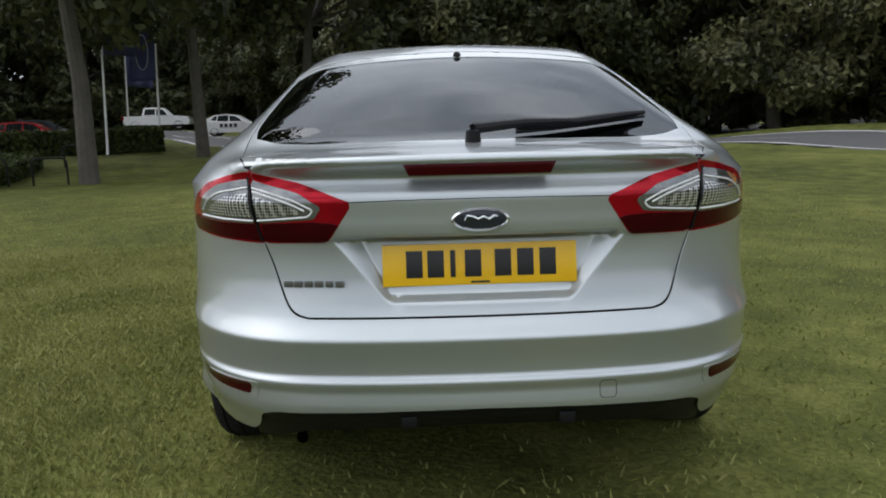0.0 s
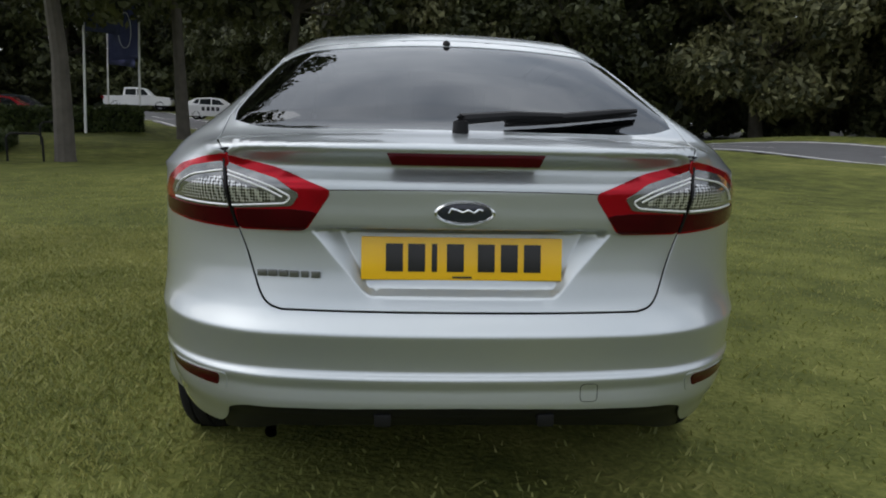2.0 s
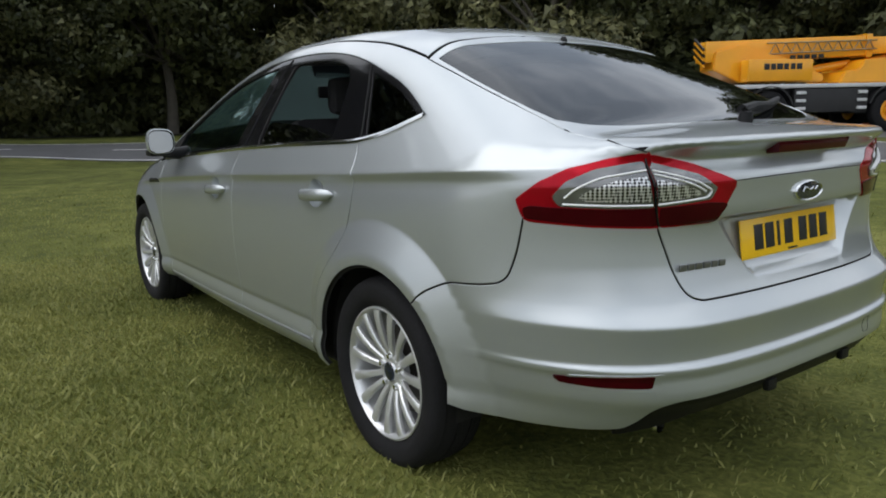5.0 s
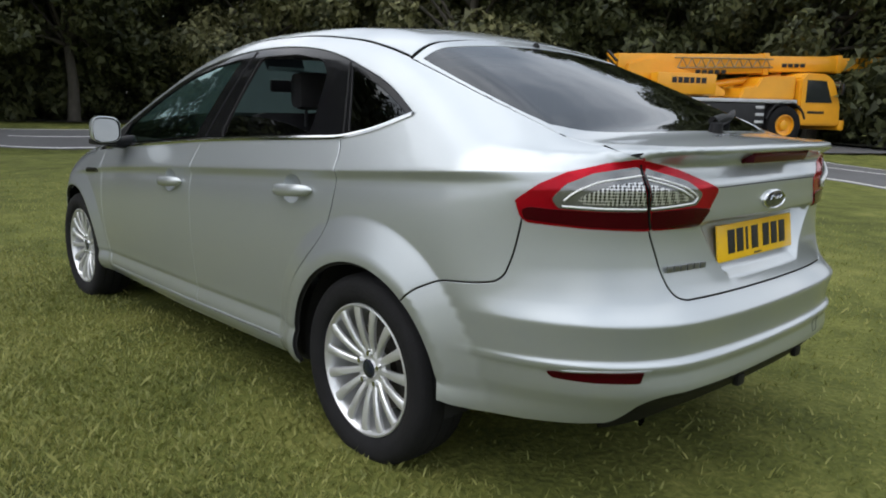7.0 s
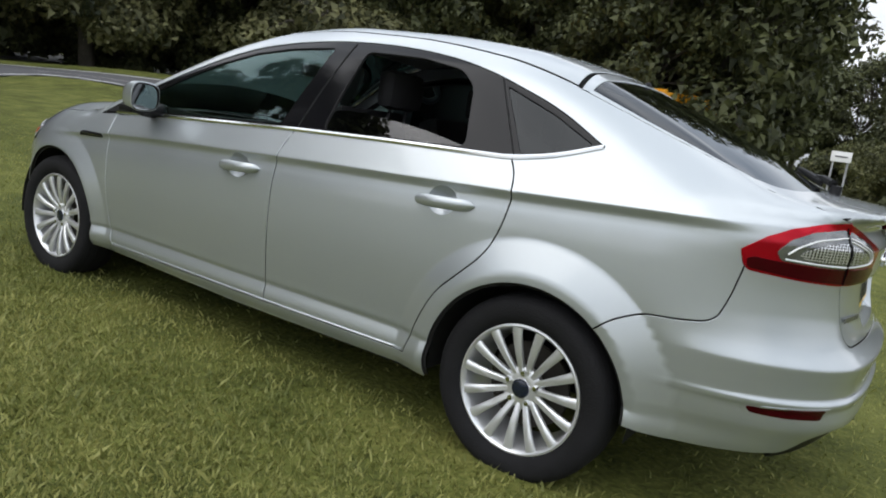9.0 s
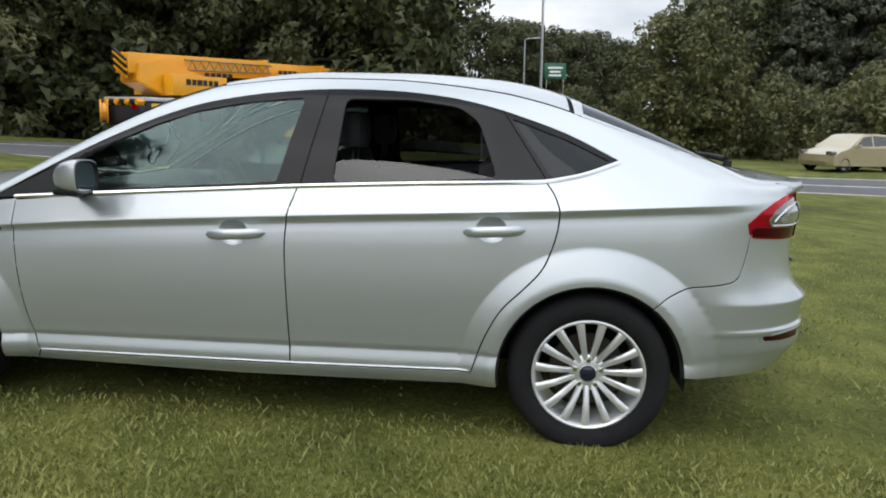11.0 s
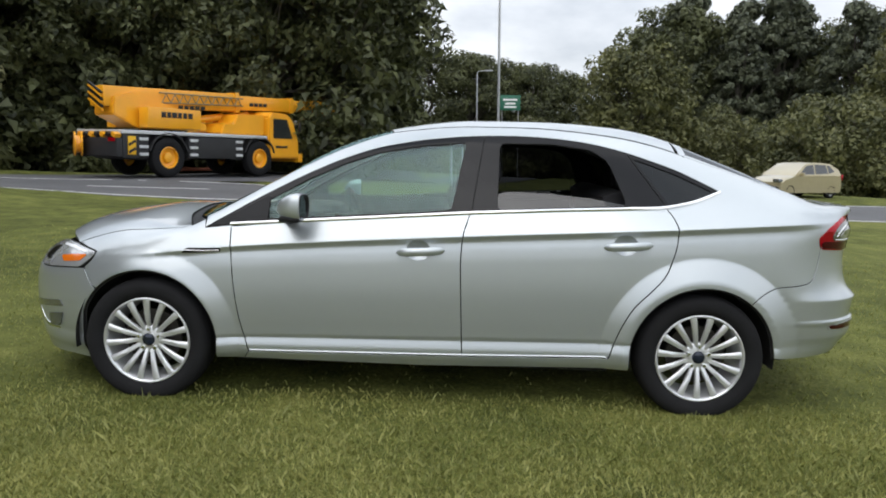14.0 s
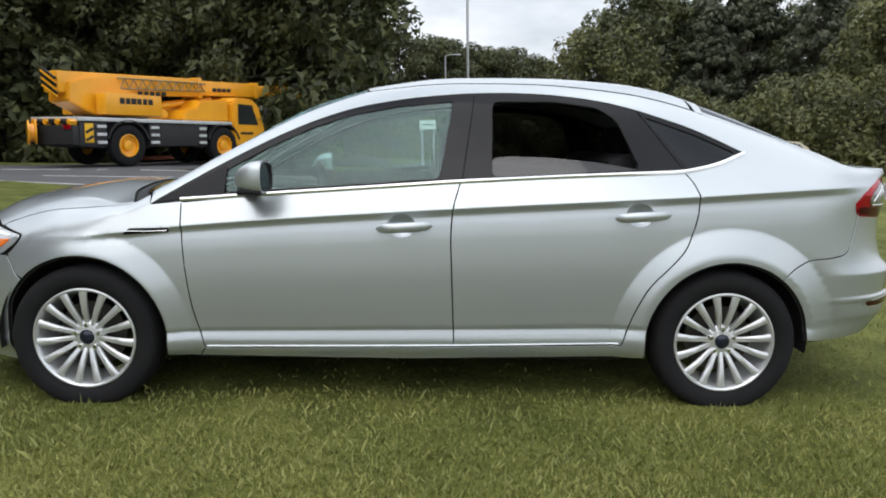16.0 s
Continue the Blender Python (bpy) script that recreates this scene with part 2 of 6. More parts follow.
def curve(*pts):
    """A smooth function through (x, y) pairs that does not overshoot."""
    p = np.array(sorted(pts), float)
    x, y = p[:, 0], p[:, 1]
    h = np.diff(x)
    s = np.diff(y) / h
    d = np.zeros(len(x))
    for i in range(1, len(x) - 1):
        if s[i - 1] * s[i] > 0:
            w1, w2 = 2 * h[i] + h[i - 1], h[i] + 2 * h[i - 1]
            d[i] = (w1 + w2) / (w1 / s[i - 1] + w2 / s[i])
    d[0], d[-1] = s[0], s[-1]
    X = np.linspace(x[0], x[-1], 600)
    i = np.clip(np.searchsorted(x, X) - 1, 0, len(h) - 1)
    t = (X - x[i]) / h[i]
    Y = (2 * t**3 - 3 * t**2 + 1) * y[i] + (t**3 - 2 * t**2 + t) * h[i] * d[i] + (3 * t**2 - 2 * t**3) * y[i + 1] + (t**3 - t**2) * h[i] * d[i + 1]
    return lambda v: np.interp(v, X, Y)


def smax(a, b, k):
    """The larger of two, rounded where they meet."""
    h = np.maximum(k - np.abs(a - b), 0) / k
    return np.maximum(a, b) + h * h * k * 0.25


def step(a, b, v):
    t = np.clip((v - a) / (b - a), 0, 1)
    return t * t * (3 - 2 * t)


# ---------------------------------------------------------------- the car's skin, as one closed form (y ahead, z up, metres)
AXLE, WHEEL_Z = 1.425, 0.325
c_width = curve((-2.5, .795), (-2.2, .848), (-1.9, .884), (-1.43, .914), (-.8, .930), (0, .936), (.8, .930), (1.43, .915), (1.8, .89), (2.1, .85), (2.5, .78))
c_crease = curve((-2.5, 1.045), (-1.97, 1.024), (-1.23, .977), (-.1, .911), (.98, .832), (1.25, .80), (1.7, .76), (2.4, .70))
c_fade = curve((-2.5, .3), (-2.1, .6), (-1.8, 1), (.9, 1), (1.25, .8), (1.6, 0), (2.5, 0))
c_low = curve((-.6, -.12), (0, -.05), (.07, -.020), (.13, -.012), (.19, -.019), (.205, -.0215), (.230, -.016), (.26, -.0145), (.4, -.006), (.6, 0), (.8, -.004), (.9, -.010), (.96, -.016), (1.0, -.006), (1.3, 0))
c_s1 = curve((-2.5, .9), (-1.9, .88), (-1.7, .84), (-1.45, .75), (-1.0, .56), (-.4, .45), (0, .42), (.9, .45), (1.2, .40), (1.5, .30), (2.4, .3))
c_s2 = curve((-2.5, .5), (-1.9, .3), (-1.5, .05), (-1, .15), (0, .32), (1, .45), (1.4, .8), (2.4, .8))
c_top = curve((-2.6, 1.076), (-2.36, 1.100), (-2.25, 1.114), (-2.13, 1.126), (-2.06, 1.144), (-1.9, 1.214), (-1.7, 1.301), (-1.5, 1.380), (-1.35, 1.433), (-1.2, 1.478), (-1.0, 1.510), (-.6, 1.528), (-.25, 1.524),
              (.14, 1.480), (.43, 1.399), (.84, 1.188), (1.1, 1.054), (1.25, .988), (1.32, .982), (1.5, .985), (1.8, .948), (2.05, .888), (2.25, .808), (2.4, .70))
c_crown = curve((-2.5, .035), (-2.2, .045), (-2.0, .085), (-1.4, .115), (-.5, .085), (.3, .072), (.8, .09), (1.1, .10), (1.4, .10), (1.8, .12), (2.4, .20))
c_round = curve((-2.5, .03), (-2.28, .03), (-2.15, .08), (-1.9, .13), (-1.3, .13), (0, .12), (.5, .10), (.9, .05), (1.25, .05), (1.5, .16), (2.4, .2))
c_rear = curve((.1, -2.20), (.30, -2.31), (.38, -2.362), (.41, -2.388), (.432, -2.397), (.45, -2.399), (.486, -2.3945), (.490, -2.3955), (.513, -2.4025), (.517, -2.4015), (.527, -2.388), (.533, -2.3865), (.57, -2.391), (.605, -2.399), (.627, -2.4035), (.6305, -2.4025), (.642, -2.391), (.662, -2.370), (.682, -2.354), (.72, -2.337), (.78, -2.323),
               (.84, -2.319), (.885, -2.321), (.93, -2.328), (.984, -2.337), (.990, -2.3355), (1.03, -2.319), (1.046, -2.316), (1.062, -2.325), (1.085, -2.352), (1.10, -2.358), (1.3, -2.365))
c_front = curve((.1, 2.19), (.2, 2.27), (.5, 2.32), (.62, 2.31), (.7, 2.28), (.8, 2.20), (1.0, 2.04))


def skin(p, recess=1.0):
    """Below zero inside the body, above zero outside; about metres near the surface."""
    x, y, z = np.abs(p[:, 0]), p[:, 1], p[:, 2]
    zc = c_crease(y)
    d = z - zc
    low = c_low((z - .24) / (zc - .24))
    fade = c_fade(y)
    up = np.maximum(d, 0)
    half = c_width(y) + np.where(d < 0, low * np.where(z < .5, 1, fade), -.006 * fade - c_s1(y) * up - c_s2(y) * up * up)
    # the flared arches
    for cy, lo, hi, amp in ((-AXLE, .400, .512, .036), (AXLE, .385, .478, .022)):
        r = np.hypot(y - cy, z - WHEEL_Z)
        half = half + amp * np.clip((hi - r) / (hi - lo), 0, 1) * np.where(d < 0, 1, np.maximum(1 - d * 6, 0))
    # the tail tucks in towards its lower edge
    half = half - .045 * step(-1.72, -2.1, y) * np.clip((.55 - z) / .25, 0, 1.3) ** 1.5
    side = x - half
    q = x * x
    dent = np.zeros_like(x)
    if recess:
        # the number plate's hollow
        wide = .394 - (.887 - z) * .86
        wall = .018 + .054 * np.clip((z - .72) / .167, 0, 1)
        dent = (.022 + .022 * np.clip((z - .72) / .167, 0, 1)) * np.clip((wide - x) / wall, 0, 1) * np.clip((z - .712) / .020, 0, 1) * np.clip((.889 - z) / .014, 0, 1) * recess
    lipping = step(1.045, 1.085, z) * (1 - step(.50, .66, x)) * .012
    mid = 1 - step(.42, .60, x)
    dent = dent - .009 * mid * step(.878, .888, z) * (1 - step(.90, .978, z)) + .009 * mid * step(.992, 1.035, z) * (1 - step(1.046, 1.068, z))
    rear = c_rear(z) + .10 * q + .22 * q * q + dent - lipping - y
    front = y - (c_front(z) - .32 * q - .20 * q * q)
    top = z - (c_top(y) - c_crown(y) * q)
    a = smax(side, rear, .34)
    a = smax(a, front, .40)
    return smax(a, top, c_round(y))


def solve(o, w, far):
    """First crossing of the skin along each ray from outside: coarse steps, then halving."""
    n = 48
    t0, t1 = np.zeros(len(o)), np.full(len(o), far, float)
    found = np.zeros(len(o), bool)
    for k in range(1, n + 1):
        t = np.full(len(o), far * k / n)
        inside = (skin(o + w * t[:, None]) < 0) & ~found
        t1[inside], t0[inside] = far * k / n, far * (k - 1) / n
        found |= inside
    for _ in range(22):
        t = (t0 + t1) / 2
        inside = skin(o + w * t[:, None]) < 0
        t1, t0 = np.where(inside, t, t1), np.where(inside, t0, t)
    return o + w * t1[:, None]


def normals(p):
    e = .004
    g = np.stack([skin(p + e * v) - skin(p - e * v) for v in np.eye(3)], 1)
    return g / np.maximum(np.linalg.norm(g, axis=1, keepdims=True), 1e-9)


def rays(kind, ab, s=1):
    """Rays on to the skin for plane coordinates: side (y, z), rear (x, z), top (x, y), roll (y, angle round the length), turn (angle round an upright, z)."""
    a, b = ab[:, 0], ab[:, 1]
    one, nil = np.ones(len(a)), np.zeros(len(a))
    if kind == "side":
        return np.stack([s * 1.4 * one, a, b], 1), np.stack([-s * one, nil, nil], 1), 1.35
    if kind == "rear":
        return np.stack([a, -2.7 * one, b], 1), np.stack([nil, one, nil], 1), 1.6
    if kind == "top":
        return np.stack([a, b, 1.8 * one], 1), np.stack([nil, nil, -one], 1), 1.7
    if kind == "roll":
        w = np.stack([s * np.cos(b), nil, np.sin(b)], 1)
        return np.stack([nil, a, .55 * one], 1) + 1.5 * w, -w, 1.48
    cy = -1.25 if kind == "turn" else 1.25
    w = np.stack([s * np.sin(a), (-1 if kind == "turn" else 1) * np.cos(a), nil], 1)
    return np.stack([nil, cy * one, b], 1) + 1.7 * w, -w, 1.66


def flat(kind, p, s=1):
    x, y, z = p.T
    if kind == "side":
        return np.stack([y, z], 1)
    if kind == "rear":
        return np.stack([x, z], 1)
    if kind == "top":
        return np.stack([x, y], 1)
    if kind == "roll":
        return np.stack([y, np.arctan2(z - .55, s * x)], 1)
    cy, f = (-1.25, -1) if kind == "turn" else (1.25, 1)
    return np.stack([np.arctan2(s * x, f * (y - cy)), z], 1)


def on(kind, pts, s=1, round_off=0.0, close=False):
    """Points of the skin along a line of plane coordinates, about 15 mm apart; corners may be rounded."""
    p = [np.array(q, float) for q in pts]
    if round_off:
        out = []
        rng = range(len(p)) if close else range(1, len(p) - 1)
        for i in range(len(p)):
            if i not in rng:
                out.append(p[i])
                continue
            a, b, c = p[i - 1], p[i], p[(i + 1) % len(p)]
            la, lc = np.linalg.norm(a - b), np.linalg.norm(c - b)
            ra = min(round_off, .45 * la, .45 * lc)
            u, v = b + (a - b) * ra / la, b + (c - b) * ra / lc
            out += [(1 - t) ** 2 * u + 2 * t * (1 - t) * b + t * t * v for t in (0, .2, .4, .6, .8, 1)]
        p = out
    line = []
    ring = p + [p[0]] if close else p
    for a, b in zip(ring, ring[1:]):
        n = max(1, int(np.ceil(np.linalg.norm(b - a) / .016)))
        line += [a + (b - a) * k / n for k in range(n)]
    if not close:
        line.append(p[-1])
    o, w, far = rays(kind, np.array(line), s)
    return solve(o, w, far)


def join(*lines):
    """One closed border out of lines laid end to end."""
    out = []
    for l in lines:
        for q in l:
            if not out or np.linalg.norm(q - out[-1]) > .004:
                out.append(q)
    if np.linalg.norm(out[0] - out[-1]) < .004:
        out.pop()
    return np.array(out)


def inside(poly, pts):
    got = np.zeros(len(pts), bool)
    x, y = pts.T
    for (ax, ay), (bx, by) in zip(poly, np.roll(poly, -1, 0)):
        if ay != by:
            got ^= ((ay > y) != (by > y)) & (x < (bx - ax) * (y - ay) / (by - ay) + ax)
    return got


def near(poly, pts, gap):
    bad = np.zeros(len(pts), bool)
    for a, b in zip(poly, np.roll(poly, -1, 0)):
        d = b - a
        t = np.clip(((pts - a) @ d) / max(d @ d, 1e-12), 0, 1)
        bad |= np.linalg.norm(pts - a - t[:, None] * d, axis=1) < gap
    return bad


FOLDS = np.array([.445, .478, .484, .488, .492, .500, .510, .515, .519, .523, .528, .533, .540, .56, .612, .620, .625, .629, .632, .636, .642, .650, .658, .665, .674, .684, .700, .706, .711, .717, .723, .729, .735, .742, .868, .874, .878, .881, .884, .887, .890, .897, .975, .982, .987, .992, .999, 1.01, 1.05, 1.056, 1.063, 1.07, 1.08, 1.088])
fold_cache = {}


def fold_points(s):
    """Points along the side's folds, so that the mesh follows them: the waist crease, the sill crease and the arches' rims."""
    if s not in fold_cache:
        ab = []
        for y in np.arange(-2.3, 1.5, .02):
            zc = float(c_crease(y))
            ab += [(y, zc + d) for d in (-.055, -.036, -.022, -.012, -.004, .003, .012, .026)]
            ab += [(y, .24 + u * (zc - .24)) for u in (.10, .125, .15, .18, .20, .22, .25)]
        for cy, radii in ((-AXLE, (.385, .400, .415, .44, .47, .50, .510, .522)), (AXLE, (.378, .386, .40, .42, .445, .465, .475, .49))):
            for r in radii:
                ab += [(cy + r * math.cos(a), WHEEL_Z + r * math.sin(a)) for a in np.linspace(-.2, math.pi + .2, 110)]
        o, w, far = rays("side", np.array(ab), s)
        fold_cache[s] = solve(o, w, far)
    return fold_cache[s]


def hollow_lines():
    """Points along the slanting walls of the number plate's hollow, on both sides."""
    z = np.arange(.709, .8915, .003)
    wide, wall = .394 - (.887 - z) * .86, .018 + .054 * np.clip((z - .72) / .167, 0, 1)
    lines = [np.stack([s * x, z], 1) for s in (-1, 1) for x in (wide + .010, wide + .003, wide - .003, wide - wall * .5, wide - wall + .003, wide - wall - .003, wide - wall - .010)]
    return np.concatenate(lines)


def patch(kind, border, s=1, holes=(), h=.02, lift=0.0, gap=.0040, deep=.014, seam=None, under=True):
    """Vertices, faces, normals and materials of one sheet of the skin within a border, with turned-in edges."""
    from mathutils.geometry import delaunay_2d_cdt
    loops = [border, *holes]
    scale = np.array([1, .8]) if kind == "roll" else np.array([.85, 1]) if kind in ("turn", "nose") else np.ones(2)
    flat2 = [flat(kind, l, s) * scale for l in loops]
    lo, hi = flat2[0].min(0), flat2[0].max(0)
    nx, ny = np.ceil((hi - lo) / h).astype(int)
    rows = lo[1] + (np.arange(ny) + .5) * h
    if kind in ("rear", "turn") and h < .03:
        rows = np.array(sorted([r for r in rows if np.abs(FOLDS - r).min() > .006] + [r for r in FOLDS if lo[1] < r < hi[1]]))
        ny = len(rows)
    gx, gy = np.meshgrid(lo[0] + (np.arange(nx) + .5) * h, rows, indexing="ij")
    if kind not in ("rear", "turn"):
        gx = gx + (np.arange(ny) % 2)[None] * h * .5
    grid = np.stack([gx.ravel(), gy.ravel()], 1)
    ok = inside(flat2[0], grid) & ~near(flat2[0], grid, h * .45)
    for f in flat2[1:]:
        ok &= ~inside(f, grid) & ~near(f, grid, h * .45)
    grid = grid[ok]
    if kind in ("side", "roll") and h < .03 or kind == "rear" and h < .0115:
        extra = flat(kind, fold_points(s), s) * scale if kind != "rear" else hollow_lines()
        ok = inside(flat2[0], extra) & ~near(flat2[0], extra, .004)
        for f in flat2[1:]:
            ok &= ~inside(f, extra) & ~near(f, extra, .004)
        extra = extra[ok]
        size = .012 if kind != "rear" else .005
        cell = {(int(a), int(b)) for a, b in np.floor(extra / size)}
        keep = [all((int(a) + i, int(b) + j) not in cell for i in (-1, 0, 1) for j in (-1, 0, 1)) for a, b in np.floor(grid / size)]
        grid = np.concatenate([grid[np.array(keep, bool)], extra]) if len(grid) else extra
    pts = np.concatenate([*flat2, grid])
    edges, at = [], 0
    for f in flat2:
        edges += [(at + k, at + (k + 1) % len(f)) for k in range(len(f))]
        at += len(f)
    got = delaunay_2d_cdt([Vector(q) for q in pts], edges, [], 0, 1e-6, True)
    uv = np.array([tuple(v) for v in got[0]])
    tri = np.array([f for f in got[2] if len(f) == 3])
    mid = uv[tri].mean(1)
    ok = inside(flat2[0], mid)
    for f in flat2[1:]:
        ok &= ~inside(f, mid)
    tri = tri[ok]
    o, w, far = rays(kind, uv / scale, s)
    P = solve(o, w, far)
    rim3 = np.concatenate(loops)
    for k, ids in enumerate(got[3]):
        if ids and ids[0] < len(rim3):
            P[k] = rim3[ids[0]]
    N = normals(P)
    a, b, c = P[tri[:, 0]], P[tri[:, 1]], P[tri[:, 2]]
    turn = (np.cross(b - a, c - a) * N[tri].mean(1)).sum(1) < 0
    tri[turn] = tri[turn][:, ::-1]
    # border edges of the kept triangles, and the way out of the sheet along them
    seen = {}
    for t in tri:
        for k in range(3):
            i, j = int(t[k]), int(t[(k + 1) % 3])
            seen[(i, j)] = True
    rim = [(i, j) for i, j in seen if (j, i) not in seen]
    out = np.zeros_like(P)
    for i, j in rim:
        o_ = np.cross(P[j] - P[i], N[i] + N[j])
        o_ /= max(np.linalg.norm(o_), 1e-9)
        out[i] += o_
        out[j] += o_
    ln = np.linalg.norm(out, axis=1)
    out[ln > 0] /= ln[ln > 0][:, None]
    free = ln > 0
    if seam is not None:
        free &= ~np.array([seam(q) for q in P])
    P = P + N * lift
    P[free] -= out[free] * gap
    V, F, M, NN = [P], [tri], [np.zeros(len(tri), int)], [N]
    rim = [(i, j) for i, j in rim if free[i] and free[j]]
    if rim and deep:
        use = sorted({i for e in rim for i in e})
        idx = {v: k for k, v in enumerate(use)}
        u = np.array(use)
        b0 = len(P)
        n = len(u)
        bev = min(.003, deep / 3)
        V += [P[u], P[u] + out[u] * bev * .6 - N[u] * bev, P[u] + out[u] * bev * .6 - N[u] * deep, P[u] + out[u] * .012 - N[u] * (deep + .002)]
        NN += [N[u], out[u], out[u], N[u]]
        rows = 3 if under else 2
        for r in range(rows):
            q = np.array([(b0 + r * n + idx[i], b0 + (r + 1) * n + idx[i], b0 + (r + 1) * n + idx[j], b0 + r * n + idx[j]) for i, j in rim])
            F.append(q)
            M.append(np.full(len(q), 0 if r < 1 else 1))
    return V, F, NN, M


def sheet(name, sheets, mats, parent=None, label=""):
    """One mesh out of patches, with the skin's own normals."""
    verts, faces, norm, mat = [], [], [], []
    for V, F, N, M in sheets:
        base = len(verts)
        verts += [tuple(v) for b in V for v in b]
        norm += [tuple(v) for b in N for v in b]
        for f, m in zip(F, M):
            faces += [tuple(int(i) + base for i in q) for q in f]
            mat += [int(i) for i in m]
    me = bpy.data.meshes.new(name)
    me.from_pydata(verts, [], faces)
    for m in mats if isinstance(mats, (list, tuple)) else [mats, VOID]:
        me.materials.append(m)
    me.polygons.foreach_set("material_index", mat)
    me.polygons.foreach_set("use_smooth", [True] * len(faces))
    me.update()
    me.normals_split_custom_set_from_vertices(norm)
    ob = new(name, me)
    if parent:
        ob.parent = parent
    if label:
        tagged(ob, label)
    return ob

# ---------------------------------------------------------------- the silver hatchback
R_ARCH, F_ARCH = .368, .372
BELT = [(1.12, .922), (.69, .966), (-.235, 1.034), (-.70, 1.060), (-1.22, 1.083), (-1.37, 1.114), (-1.510, 1.168)]
DLO_TOP = [(1.12, .922), (.88, 1.066), (.65, 1.192), (.45, 1.285), (.26, 1.352), (.02, 1.398), (-.24, 1.424), (-.45, 1.430), (-.66, 1.422), (-.85, 1.400), (-1.02, 1.362), (-1.30, 1.272), (-1.510, 1.168)]
DOOR_FRONT = [(.985, .937), (.976, .80), (.966, .66), (.94, .468), (.89, .290)]
DOOR_MID = [(-.235, 1.034), (-.200, .93), (-.190, .80), (-.211, .302)]
DOOR_REAR = [(-1.22, 1.083), (-1.255, 1.040), (-1.280, .975), (-1.268, .87), (-1.225, .750), (-1.15, .67), (-1.062, .583), (-1.0, .46), (-.955, .315)]
SILL = [(.89, .290), (-.211, .302), (-.955, .315)]


def belt_z(y):
    return float(np.interp(-y, [-q[0] for q in BELT], [q[1] for q in BELT]))


def arc(cy, r, a0, a1):
    """Round the wheel, from angle a0 to a1 in degrees: 0 ahead, 90 up."""
    return [(cy + r * math.cos(radians(a)), WHEEL_Z + r * math.sin(radians(a))) for a in np.linspace(a0, a1, 26)]


LAMP_OUT_TOP = [(.545, 1.063), (.63, 1.050), (.716, 1.027), (.78, 0.993), (.832, 0.948)]
LAMP_OUT_LOW = [(.832, 0.948), (.815, 0.895), (.667, 0.883), (.519, 0.876)]
LAMP_IN = [(.604, 1.060), (.47, 1.030), (.335, 0.978), (.402, 0.878), (.573, 0.877)]
GATE_SIDE = [(.577, 0.876), (.556, 0.825), (.535, 0.760), (.521, 0.722), (.509, 0.701), (.490, 0.686), (.460, 0.679)]
GLASS_SIDE = [(.606, -1.368), (.630, -1.55), (.647, -1.74), (.654, -1.88), (.643, -1.960)]
GATE_EDGE = [(.621, -1.330), (.643, -1.55), (.660, -1.74), (.668, -1.89), (.664, -2.02), (.650, -2.15)]
BUMPER_GAP = [(-2.022, .905), (-2.004, .80), (-1.985, .740), (-1.960, .720), (-1.90, .709), (-1.78, .698), (-1.70, .660), (-1.652, .615)]
SCREEN_SIDE = [(.558, .20), (.615, .45), (.685, .70), (.755, .95), (.80, 1.13)]


def mirrored(line, s):
    q = np.array(line, float)
    q[:, 0] *= s
    return q


